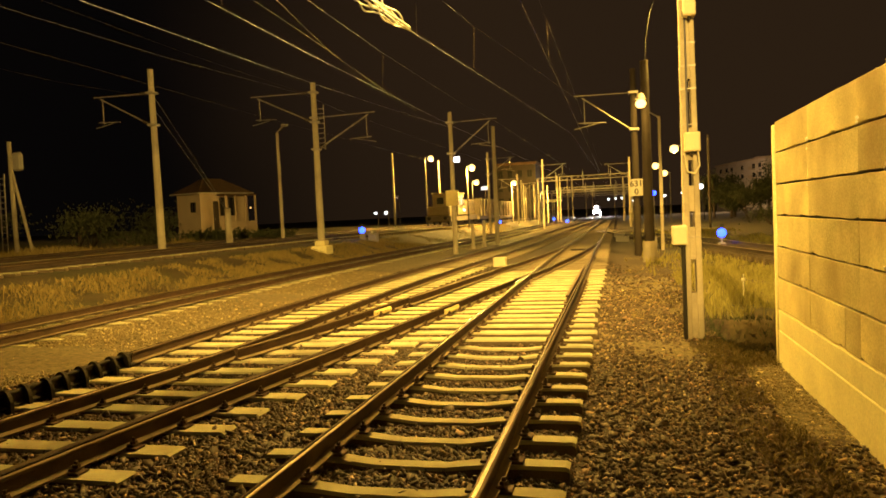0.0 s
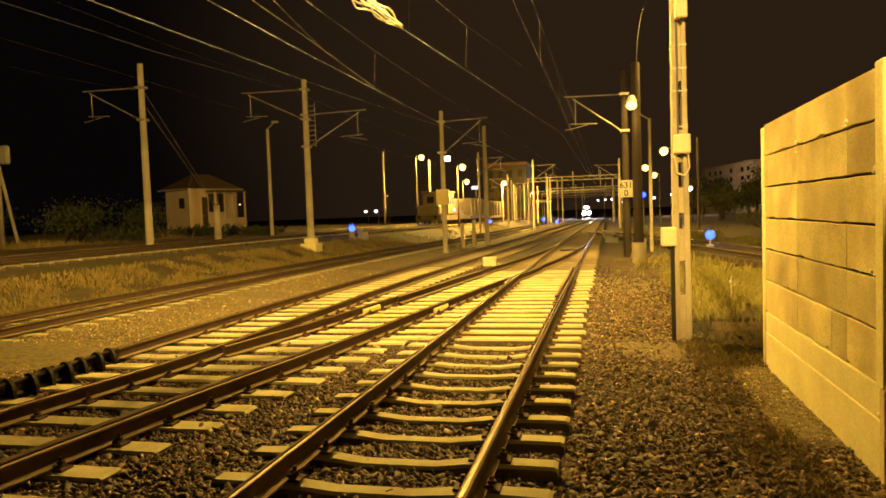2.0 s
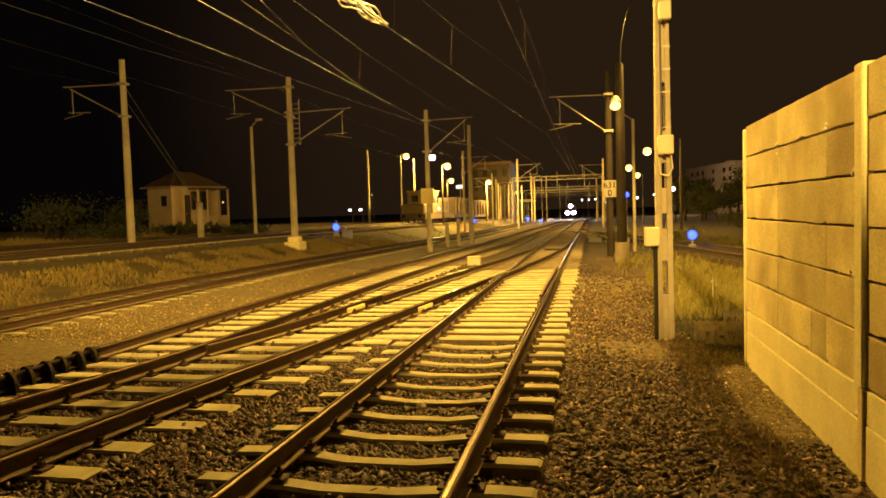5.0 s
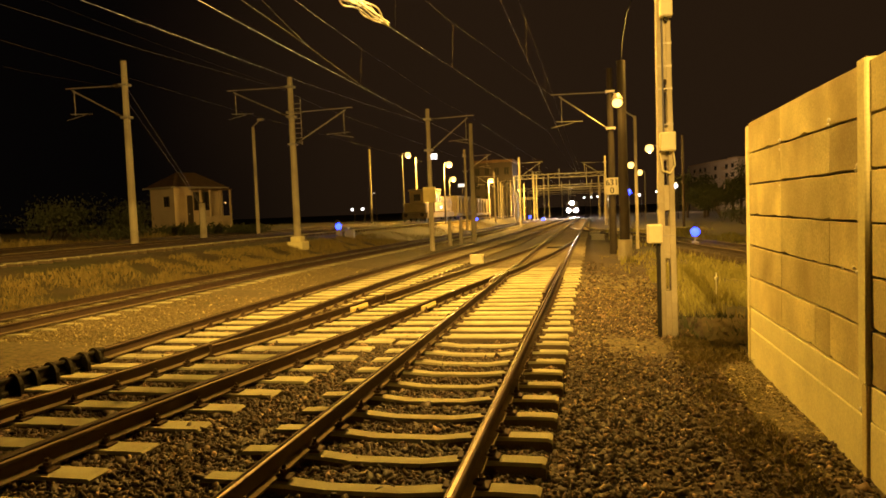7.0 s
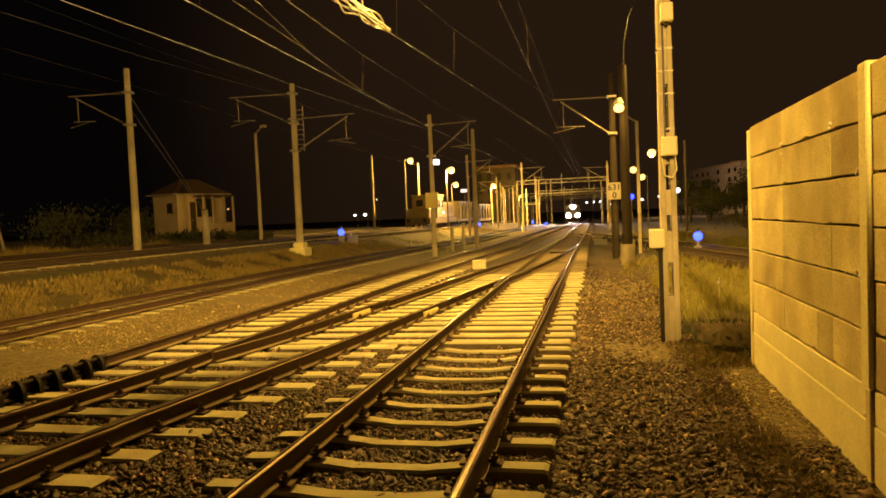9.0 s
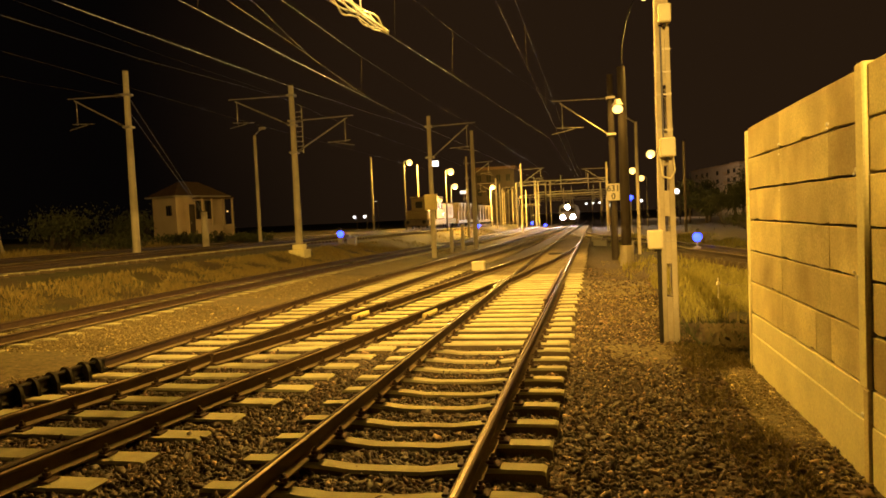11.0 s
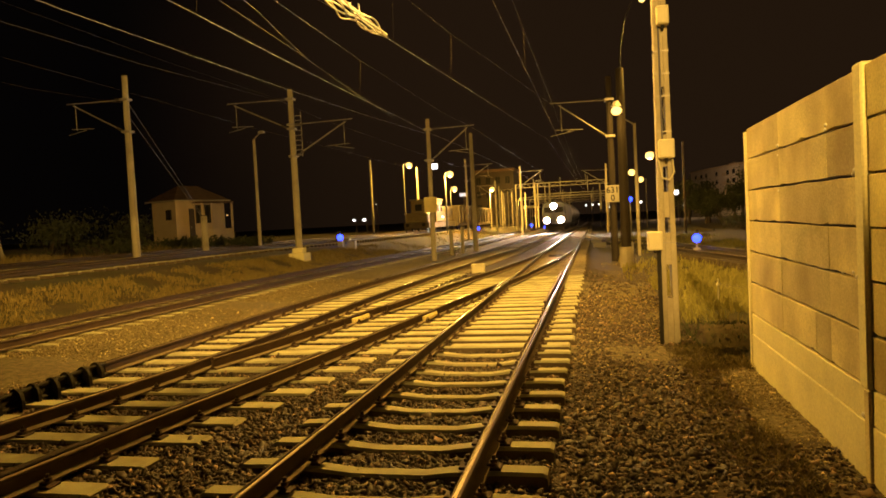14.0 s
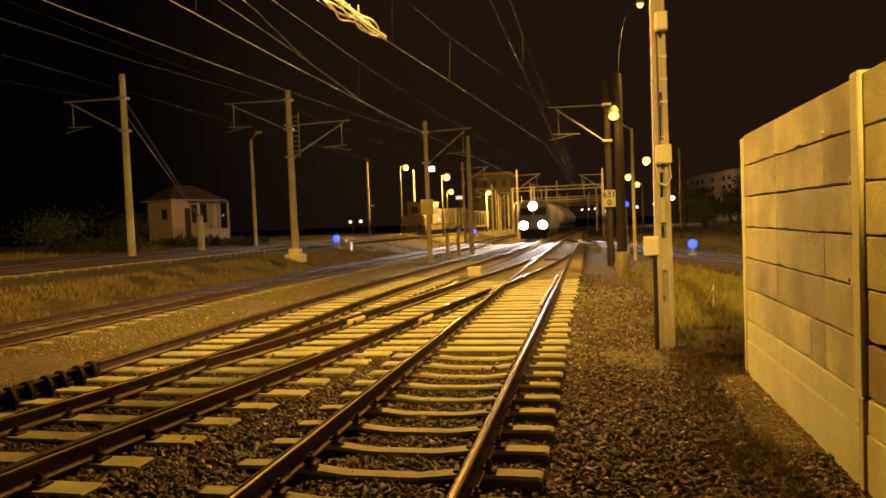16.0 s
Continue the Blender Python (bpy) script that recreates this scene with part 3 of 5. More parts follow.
def cantilever(m, reach, top, low, side=1, z0=0.0):
    """A tube bracket on a mast: top tube, diagonal tube, dropper, steady arm, insulators, clamps. Heights are over the mast's foot."""
    s = side
    part("top_tube", rod(B(), (0.1 * s, 0, top), (reach * s, 0, top + 0.05), 0.024), M_STEEL, m)
    part("diagonal_tube", rod(B(), (0.12 * s, 0, low), ((reach - 0.35) * s, 0, top - 0.05), 0.03), M_STEEL, m)
    dx = (reach - 0.45) * s
    part("drop_tube", rod(B(), (dx, 0, top - 0.05), (dx, 0, top - 1.2), 0.016), M_STEEL, m)
    part("steady_arm", rod(B(), (dx - 0.9 * s, 0, top - 1.17), (dx + 0.25 * s, 0, top - 1.12), 0.016), M_STEEL, m)
    part("steady_arm", rod(B(), (dx - 0.5 * s, 0, top - 1.2), (dx + 0.45 * s, 0, top - 1.38), 0.014), M_STEEL, m)
    for zz, a, b in ((top, 0.12, 0.55), (low, 0.16, 0.5)):
        bm = B()
        for k in range(5):
            t = a + (b - a) * k / 4
            f = (t - 0.12) / (reach - 0.47)
            zc = zz + (0.02 if zz == top else f * (top - low - 0.05))
            rod(bm, (t * s - 0.015, 0, zc), (t * s + 0.015, 0, zc), 0.085, 0.05, n=10)
        part("insulator", bm, M_MASTDARK, m, "ribbed brown insulator")
    for zz in (top, low):
        part("clamp", box(B(), -0.2, 0.2, -0.2, 0.2, zz - 0.05, zz + 0.05, 0.01), M_STEEL, m)


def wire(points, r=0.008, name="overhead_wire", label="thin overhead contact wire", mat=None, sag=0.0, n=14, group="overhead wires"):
    """A wire through points; each stretch hangs by sag."""
    pts = []
    for a, b in zip(points, points[1:]):
        a, b = Vector(a), Vector(b)
        for k in range(n):
            t = k / n
            p = a.lerp(b, t)
            p.z -= sag * 4 * t * (1 - t)
            pts.append(p)
    pts.append(Vector(points[-1]))
    cu = bpy.data.curves.new(name, "CURVE")
    cu.dimensions, cu.bevel_depth, cu.bevel_resolution = "3D", r * 0.68, 1
    sp = cu.splines.new("POLY")
    sp.points.add(len(pts) - 1)
    for q, p in zip(sp.points, pts):
        q.co = (*p, 1)
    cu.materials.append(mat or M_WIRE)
    tmp = bpy.data.objects.new(name, cu)
    me = bpy.data.meshes.new_from_object(tmp)
    bpy.data.objects.remove(tmp)
    me.name = name
    ob = new(name, me)
    return tagged(ob, label, "wire", group)


def build_masts():
    m = mast(-20.46, 28.0, 0.80, 9.21, 0.18, 0.12, "tall grey concrete catenary mast on the bank")
    cantilever(m, 3.1, 7.35, 5.9, -1)
    part("stay_wire", rod(B(), (0.1, 0, 7.2), (-1.0, 7.45, 2.0), 0.012), M_WIREDARK, m)
    part("stay_wire", rod(B(), (0.15, 0, 6.5), (-1.0, 7.45, 1.85), 0.012), M_WIREDARK, m)
    m = mast(-14.37, 32.2, 0.55, 8.77, 0.185, 0.125, "tall concrete catenary mast on a stepped foundation", base=True)
    cantilever(m, 3.15, 6.5, 4.95, 1)
    cantilever(m, 3.4, 7.75, 6.3, -1)
    for k in range(9):
        part("bracket_rung", rod(B(), (0.12, -0.02, 5.0 + k * 0.24), (0.5, -0.02, 5.0 + k * 0.24), 0.015), M_STEEL, m)
    part("bracket_rail", rod(B(), (0.5, -0.02, 4.9), (0.5, -0.02, 7.1), 0.018), M_STEEL, m)
    m = mast(-8.10, 34.74, -0.1, 7.14, 0.14, 0.10, "slender concrete mast with a yellow plate")
    cantilever(m, 2.4, 6.72, 5.15, 1)
    part("plate", box(B(), -0.35, 0.30, -0.20, -0.12, 2.5, 3.28, 0.01), M_YELLOW, m, "blank yellow metal plate")
    m = mast(-7.47, 43.9, -0.1, 7.39, 0.16, 0.11, "pair-standing concrete catenary mast")
    m = mast(0.82, 30.9, -0.1, 7.7, 0.16, 0.12, "catenary mast in a shade-dark colour carrying a distance sign", mat=M_MASTDARK)
    cantilever(m, 2.5, 6.85, 5.3, -1)
    sign = empty("distance_sign", pose(0.815, 30.72, 2.73), "white distance sign with black numerals on a mast", "sign")
    part("board", box(B(), -0.27, 0.27, -0.02, 0.02, -0.36, 0.36, 0.008), M_SIGN, sign)
    for text, dz in (("631", 0.04), ("0", -0.30)):
        cu = bpy.data.curves.new("numerals", "FONT")
        cu.body, cu.size, cu.align_x, cu.extrude, cu.offset = text, 0.36, "CENTER", 0.003, 0.006
        tmp = bpy.data.objects.new("numerals", cu)
        me = bpy.data.meshes.new_from_object(tmp)
        bpy.data.objects.remove(tmp)
        me.materials.clear()
        me.materials.append(M_BLACK)
        ob = new("numerals", me)
        ob.parent = sign
        ob.matrix_basis = pose(0, -0.025, dz, 90, 0, 0)
    # dark lamp mast with a curved top
    m = mast(1.15, 27.4, -0.15, 7.3, 0.20, 0.15, "thick dark mast with a curved lamp arm", mat=M_MASTDARK, name="lamp_mast", base=False)
    part("sleeve", rod(B(), (0, 0, -0.1), (0, 0, 0.75), 0.27, 0.25, 12), M_MAST, m, "pale concrete foot sleeve")
    # arm thinned and coloured black to keep it dark beside its lamp
    pts = [(0.03, 0, 7.3), (0.08, 0, 8.3), (0.25, 0, 9.2), (0.55, 0, 9.95), (0.9, 0, 10.25)]
    for a, b in zip(pts, pts[1:]):
        part("lamp_arm", rod(B(), a, b, 0.015), M_BLACK, m)
    bm = rod(B(), (0.92, 0, 10.25), (0.92, 0, 10.02), 0.09, 0.17, 12)
    part("lamp_hood", bm, M_STEEL, m)
    part("lamp_bulb", ball(B(), (0.92, 0, 9.98), 0.12), G_SODIUM, m, "glowing sodium lamp")
    # side lamp set in front of this mast to fit the camera's view
    part("bracket", rod(B(), (-0.05, -0.15, 6.15), (-0.18, -0.5, 6.2), 0.03), M_STEEL, m)
    part("side_hood", rod(B(), (-0.18, -0.5, 6.0), (-0.18, -0.5, 6.22), 0.21, 0.09, 12), M_STEEL, m)
    part("side_bulb", ball(B(), (-0.18, -0.5, 5.85), 0.2, 1, 1, 0.8), G_SODIUM, m, "glowing yellow lamp globe")
    # slotted concrete mast by the wall
    m = empty("slotted_mast", pose(1.13, 11.62, -0.16), "pale concrete mast with slots, cables and cabinets", "mast")
    for sx in (-1, 1):
        bm = B()
        box(bm, sx * 0.068 - 0.048, sx * 0.068 + 0.048, -0.14, 0.14, -0.3, 8.8, 0.012)
        for v in bm.verts:
            f = max(0, v.co.z) / 8.8
            v.co.x = v.co.x * (1 - 0.3 * f) + 0.022 * sx * (1 - f)
        part("flange", bm, M_MAST, m)
    for z0, z1 in ((-0.3, 0.72), (1.25, 1.75), (2.0, 2.4), (2.8, 3.3), (4.05, 8.8)):
        part("web", box(B(), -0.09, 0.10, -0.125, 0.125, z0, z1), M_MAST, m)
    for zz in (4.25, 4.6, 3.9, 3.35, 2.9, 1.6):
        part("strap", box(B(), -0.118, 0.118, -0.144, 0.144, zz - 0.008, zz + 0.008), M_STEEL, m)
    part("cable", rod(B(), (-0.03, -0.16, 3.2), (-0.03, -0.16, 5.0), 0.015), M_WIREDARK, m)
    part("cable_pipe", rod(B(), (-0.15, -0.2, 0.0), (-0.15, -0.2, 1.5), 0.034), M_BLACK, m, "black plastic cable pipe")
    for x0, x1, y0, y1, z0, z1 in ((-0.10, 0.13, -0.36, -0.15, 2.92, 3.21), (-0.32, -0.10, -0.42, -0.16, 1.50, 1.79), (-0.06, 0.12, -0.34, -0.15, 4.97, 5.25)):
        c = part("cabinet", box(B(), x0, x1, y0, y1, z0, z1, 0.012), M_BOX, m, "cream junction box")
        part("lid", box(B(), x0 + 0.015, x1 - 0.015, y0 - 0.012, y0, z0 + 0.015, z1 - 0.015, 0.004), M_BOX, c)
        part("gland", rod(B(), ((x0 + x1) / 2, (y0 + y1) / 2, z0 - 0.05), ((x0 + x1) / 2, (y0 + y1) / 2, z0), 0.025), M_BLACK, c)
    pts = [(0.1, -0.25, 2.92), (0.12, -0.26, 2.7), (0.05, -0.25, 2.58), (-0.06, -0.24, 2.62), (-0.1, -0.23, 2.9)]
    for a, b in zip(pts, pts[1:]):
        part("loop_cable", rod(B(), a, b, 0.012), M_BOX, m)
    # smaller and farther masts
    mast(-19.06, 37.29, 0.8, 7.2, 0.11, 0.08, "slim grey mast with a small lamp head on the bank")
    mast(-21.5, 35.5, 0.8, 2.9, 0.2, 0.17, "short concrete anchor post on the bank", name="anchor_post")
    mast(-8.11, 39.3, -0.1, 1.37, 0.12, 0.10, "short concrete post beside the track", name="anchor_post")
    mast(-7.87, 41.5, -0.1, 1.51, 0.12, 0.10, "short concrete post beside the track", name="anchor_post")
    far = [(-23.35, 71.9, 0.7, 8.8), (-13.03, 72.4, 0.0, 8.24), (-8.47, 83.6, -0.1, 7.93), (1.51, 84.0, -0.1, 7.59), (8.23, 67.9, -0.1, 8.0),
           (-14.5, 105.0, 0, 7.5), (-12.2, 120.0, 0, 7.5), (-17.0, 128.0, 0, 7.6), (2.1, 125.0, -0.1, 7.6), (-9.6, 118.0, 0, 7.5), (-16.4, 112, 0, 6.6), (-15.4, 119, 0, 6.4), (-15.2, 126, 0, 6.5), (-16.2, 141, -0.4, 7.0), (-13.2, 138, -0.4, 6.6),
           (-10.87, 140, -0.8, 8.3), (-11.1, 165, -0.9, 8.8), (-9.1, 150, -0.8, 8.9), (-8.0, 190, -1.0, 8.4), (-6.8, 205, -1.1, 8.0), (-0.6, 195, -1.0, 7.6), (1.2, 135, -0.8, 7.4),
           (1.6, 155, -0.8, 6.7), (-17.1, 135, -0.7, 6.6)]
    for k, (x, y, z0, z1) in enumerate(far):
        m = mast(x, y, z0, z1, 0.14, 0.10, mat=M_MASTDARK if x > 8 else None)
        if k in (1, 2, 3, 5, 7):
            cantilever(m, 2.8, z1 - z0 - 0.7, z1 - z0 - 2.3, -1 if x > 0 or k == 5 else 1)


def gantry(y, x0, x1, z):
    g = empty("gantry", pose(0, y, 0), "lattice steel portal carrying wires across the tracks", "gantry", "portals")
    for x in (x0, x1):
        part("post", rod(B(), (x, 0, -2.2), (x, 0, z + 0.5), 0.17, 0.14, 8), M_MAST, g)
    for dz in (0, 0.55):
        part("chord", box(B(), x0, x1, -0.06, 0.06, z + dz - 0.05, z + dz + 0.05), M_STEEL, g)
    bm, x, k = B(), x0, 0
    while x < x1 - 0.1:
        x2 = min(x + 0.8, x1)
        rod(bm, (x, 0, z + (0 if k % 2 else 0.55)), (x2, 0, z + (0.55 if k % 2 else 0)), 0.035, n=5)
        x, k = x2, k + 1
    part("lattice", bm, M_STEEL, g)
    for t in (0.2, 0.5, 0.8):
        x = x0 + (x1 - x0) * t
        part("drop_post", rod(B(), (x, 0, z - 1.4), (x, 0, z + 1.3), 0.05, n=6), M_STEEL, g)


build_masts()
gantry(108, -11.7, 1.9, 6.3)
gantry(132, -10.8, 2.6, 5.3)
gantry(160, -16, 3.5, 5.6)
gantry(200, -18, 4, 5.8)
gantry(250, -20, 5, 6.0)


def catenary(rows, messenger=None, droppers=()):
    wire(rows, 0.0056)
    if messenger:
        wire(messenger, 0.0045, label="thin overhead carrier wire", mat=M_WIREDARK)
    for a, b in droppers:
        wire((a, b), 0.0035, "dropper_wire", "thin vertical dropper between two wires", M_WIREDIM, n=1)


# contact and carrier wires: straight track, switch branch, through track
catenary([(-1.45, -25, 5.5), (-1.46, 16.9, 5.5), (-1.48, 31, 5.5), (-1.5, 84, 5.35), (-1.9, 160, 5.4)],
         [(-1.5, -25, 6.9), (-1.48, 15, 6.5), (-1.48, 30.2, 6.5), (-1.45, 57, 6.1), (-1.5, 84, 6.5), (-1.9, 160, 6.5)],
         [((-1.46, 16.95, 5.5), (-1.47, 17.0, 6.5)), ((-1.46, 7, 5.5), (-1.48, 7, 6.6)), ((-1.47, 24, 5.5), (-1.48, 24, 6.5))])
catenary([(-7.0, -25, 5.5), (-4.0, 10.73, 5.5), (-3.71, 12.9, 5.5), (-3.33, 17.27, 5.5), (-1.96, 33.0, 5.46), (-1.6, 84, 5.3)],
         [(-6.2, -25, 7.1), (-3.47, 14.32, 6.5), (-3.25, 17.0, 6.54), (-2.80, 20.5, 6.58), (-1.56, 32.1, 6.83)],
         [((-3.34, 17.2, 5.52), (-3.26, 17.1, 6.55)), ((-3.69, 13.3, 5.52), (-3.62, 13.2, 6.5))])
catenary([(-6.0, -25, 5.5), (-6.12, 10, 5.5), (-6.2, 13.5, 5.5), (-6.25, 19.1, 5.5), (-6.3, 27.46, 5.5), (-6.0, 34.7, 5.42), (-5.2, 84, 5.2), (-4.6, 150, 5.3)],
         [(-5.9, -25, 7.0), (-6.01, 13.58, 6.5), (-6.12, 18.54, 6.5), (-6.06, 28.59, 6.5), (-5.85, 34.7, 6.58), (-5.2, 84, 6.5)],
         [((-6.13, 10.31, 5.5), (-6.0, 10.3, 6.6)), ((-6.25, 18.7, 5.52), (-6.12, 18.54, 6.5))])
# the crossover's wires run into the through track's contact wire
wire([(-4.2, -8, 5.6), (-5.46, 10.22, 5.5), (-5.69, 13.36, 5.5), (-6.23, 18.71, 5.52)], 0.006, label="slanting contact wire of the crossover", mat=M_WIREDIM)
wire([(-3.6, -8, 5.9), (-5.14, 10.4, 5.5), (-5.45, 12.16, 5.5), (-5.77, 14.12, 5.5), (-6.13, 18.29, 5.5), (-6.45, 22.67, 5.5)], 0.006, label="slanting carrier wire of the crossover", mat=M_WIREDIM)
# feeder and the older track
wire([(-10.4, 0, 6.7), (-10.04, 12.0, 6.5), (-9.93, 14.2, 6.5), (-9.6, 21.53, 6.5), (-9.11, 27.8, 6.5), (-8.2, 34.7, 6.42)], 0.0055, label="pale overhead feeder wire", mat=M_FEEDER)
wire([(-12.9, 0, 6.95), (-12.7, 13.17, 6.9), (-12.62, 14.74, 6.9), (-12.53, 17.84, 6.9), (-12.06, 21.69, 6.9), (-11.8, 25.5, 6.95), (-12.4, 31.0, 7.05), (-13.6, 72, 7.4)],
     0.005, label="overhead carrier wire of the older track", mat=M_WIREDARK)
wire([(-15.0, 0, 7.0), (-15.15, 15.57, 6.9), (-15.24, 18.57, 6.9), (-15.9, 30.6, 6.9), (-17.5, 72, 7.2)], 0.006, label="dim overhead wire over the bank", mat=M_WIREDIM)
wire([(-14.0, 0, 8.0), (-14.03, 17.08, 7.9), (-14.12, 21.34, 7.9), (-13.9, 30.4, 7.9), (-14.3, 32.1, 7.95)], 0.0045, label="dim overhead wire over the bank", mat=M_WIREDIM)
wire([(-22.4, 0, 8.4), (-21.15, 23.14, 7.9), (-20.6, 28.0, 8.0)], 0.007, label="dim overhead wire over the bank", mat=M_WIREDIM)


# ---- lamps and signals ----
def lamp_post(x, y, z0, zl, side=1, reach=0.9, r=0.36, label="street lamp on a slim pole with a glowing yellow head", bulb=None, off=0.0, group="yard lamps"):
    """A pole whose lit head hangs at (x, y, zl); the pole stands reach beside it."""
    px = reach * side + off
    m = empty("street_lamp", pose(x, y, z0), label, "street lamp", group)
    h = zl - z0
    part("pole", rod(B(), (px, 0, -1.0), (px, 0, h), 0.11, 0.07, 10), M_MASTDARK if bulb else M_LAMPPOLE, m)
    pts = [(px, 0, h), (px - 0.2 * reach * side, 0, h + 0.2), (0, 0, h + 0.3)]
    for a, b in zip(pts, pts[1:]):
        part("arm", rod(B(), a, b, 0.035), M_STEEL, m)
    part("hood", rod(B(), (0, 0, h + 0.7 * r), (0, 0, h + 0.7 * r + 0.14), r * 0.55, r * 0.3, 12), M_STEEL, m)
    # globe made oversize to stand in for the lamp's glow
    part("bulb", ball(B(), (0, 0, h), r, 1, 1, 0.95), bulb or G_SODIUM, m, "glowing lamp globe")
    return m


lamp_post(-21.47, 81.0, 0.55, 8.72, -1, 0.7)
mast(-20.9, 82.5, 0.5, 8.5, 0.14, 0.1, "slim pole beside a lamp", name="pole")
lamp_post(-15.27, 75.0, 0.1, 6.93, -1, 0.6)
lamp_post(-18.8, 95.0, 0.3, 6.19, -1, 0.6)
lamp_post(-15.67, 110.0, 0.0, 6.41, -1, 0.5)
lamp_post(-18.04, 150.0, -0.2, 6.02, -1, 0.5, 0.34)
lamp_post(-17.33, 165.0, -0.3, 5.89, -1, 0.5, 0.34)
lamp_post(-13.8, 135.0, -0.3, 5.2, -1, 0.5, 0.25)
pole = mast(2.05, 34.6, -0.15, 6.1, 0.085, 0.07, "slim pale pole beside the dark masts", name="pole")
part("arm", rod(B(), (0, 0, 6.2), (-0.45, 0, 6.5), 0.03), M_STEEL, pole)
lamp_post(4.82, 62.0, -0.5, 6.55, 1, 0.7, 0.36)
lamp_post(4.49, 85.0, -0.6, 6.42, 1, 0.7, 0.4)
lamp_post(6.43, 100.0, -0.7, 6.13, 1, 0.7, 0.42)
for x, y, z, r in ((-39.07, 110.0, 2.68, 0.22), (-37.28, 110.0, 2.69, 0.26), (12.14, 110.0, 4.31, 0.4), (9.5, 150.0, 3.6, 0.28), (7.0, 150.0, 3.4, 0.2),
                   (-48, 150, 6.3, 0.08), (11.2, 130.0, 3.8, 0.2), (-3.0, 262, 4.6, 0.35), (-0.5, 262, 4.7, 0.35), (1.8, 262, 4.8, 0.35),
                   (3.2, 160, 3.0, 0.3)):
    lamp_post(x, y, -1.2, z, 1, 0.4, r, "distant white lamp on a pole", G_WHITE, group="distant white lamps")
# unseen post added to stand with the fill spot behind the viewer
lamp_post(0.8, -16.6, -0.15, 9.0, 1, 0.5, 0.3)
# post added to go with the light before the apartment block
lamp_post(24.0, 222.0, -1.4, 7.4, 1, 0.9, 0.3)
# unseen lamp, span wire and masts, added out of view around the key light
hung = empty("hanging_lamp", pose(-3.2, 14.5, 9.0), "unseen hooded lamp added at the key light over the tracks", "lamp")
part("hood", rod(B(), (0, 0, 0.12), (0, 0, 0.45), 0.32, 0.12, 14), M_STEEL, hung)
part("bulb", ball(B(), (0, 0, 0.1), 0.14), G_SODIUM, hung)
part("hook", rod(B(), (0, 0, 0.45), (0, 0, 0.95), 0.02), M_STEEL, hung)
wire([(-31, 14.5, 10.9), (-3.2, 14.5, 9.95), (13, 14.5, 10.9)], 0.01, "span_wire", "unseen span wire added to carry the key lamp", sag=0.0)
mast(-31, 14.5, 0.6, 11.1, 0.22, 0.14, "unseen mast added to hold the span wire", name="span_mast")
mast(13, 14.5, -0.4, 11.1, 0.22, 0.14, "unseen mast added to hold the span wire", name="span_mast")
flood = empty("flood_lamp", pose(-7.79, 34.5, 4.71), "small bright white floodlight fixed to a slender mast", "floodlight")
part("housing", box(B(), -0.16, 0.16, 0.0, 0.14, -0.14, 0.16, 0.02), M_STEEL, flood)
part("lens", box(B(), -0.15, 0.15, -0.02, 0.0, -0.13, 0.13, 0.01), G_WHITE, flood, "glowing white lens")
part("bracket", box(B(), -0.34, -0.14, 0.02, 0.1, -0.04, 0.04), M_STEEL, flood)


def dwarf_signal(x, y, zl, z0, r=0.11, label="low shunting signal showing a blue light"):
    s = empty("shunting_signal", pose(x, y, z0), label, "railway signal", "blue signals")
    h = zl - z0
    part("base", box(B(), -0.16, 0.16, -0.12, 0.14, -0.4, 0.28, 0.02), M_SIGN, s)
    part("stem", rod(B(), (0, 0.03, 0.25), (0, 0.03, h - 0.1), 0.05), M_SIGN, s)
    part("housing", box(B(), -0.15, 0.15, 0.0, 0.2, h - 0.2, h + 0.22, 0.03), M_BLACK, s)
    # lens enlarged to stand in for its blue glow
    part("lens", ball(B(), (0, -0.02, h), r * 1.25, 1, 0.5, 1, 12, 8), G_BLUE, s, "glowing blue lens")
    part("visor", rod(B(), (0, 0.02, h + r * 1.75), (0, -0.2, h + r * 1.75 + 0.01), r * 0.5, r * 0.6, 8), M_BLACK, s)


for x, y, z, z0, r in ((-15.52, 41.0, 1.23, 0.75, 0.17), (4.87, 36.0, 0.45, -0.3, 0.18), (-17.14, 90.0, 0.82, 0.3, 0.17), (-15.72, 95.0, 0.57, 0.0, 0.17),
                       (-11.46, 130.0, 0.13, -0.55, 0.2), (-8.31, 120.0, -0.21, -0.6, 0.2)):
    dwarf_signal(x, y, z, z0, r)
dwarf_signal(2.96, 60.0, 2.9, -0.3, 0.17, "tall slim signal post showing a blue light")


def trackside_box(x, y, z, sx, sy, sz, mat, label, name="equipment_box"):
    b = empty(name, pose(x, y, z), label, "equipment box")
    part("body", box(B(), -sx / 2, sx / 2, -sy / 2, sy / 2, -0.25, sz * 0.8, 0.015), mat, b)
    part("lid", box(B(), -sx / 2 - 0.02, sx / 2 + 0.02, -sy / 2 - 0.02, sy / 2 + 0.02, sz * 0.8 + 0.003, sz, 0.015), mat, b)


peg = empty("marker_peg", pose(2.74, 17.0, ground_z(2.74, 17.0)), "thin white marker peg standing in the grass", "marker")
part("stake", rod(B(), (0, 0, -0.2), (0, 0, 0.52), 0.022, 0.016, 8), M_OFFWHITE, peg)
part("collar", rod(B(), (0, 0, 0.36), (0, 0, 0.42), 0.045, 0.045, 10), M_OFFWHITE, peg)
trackside_box(-4.30, 25.6, 0.02, 0.46, 0.30, 0.26, M_BOX, "small cream concrete box between the tracks")
trackside_box(-14.9, 41.3, 0.70, 0.55, 0.4, 0.30, M_SIGN, "pale equipment box beside a low signal")
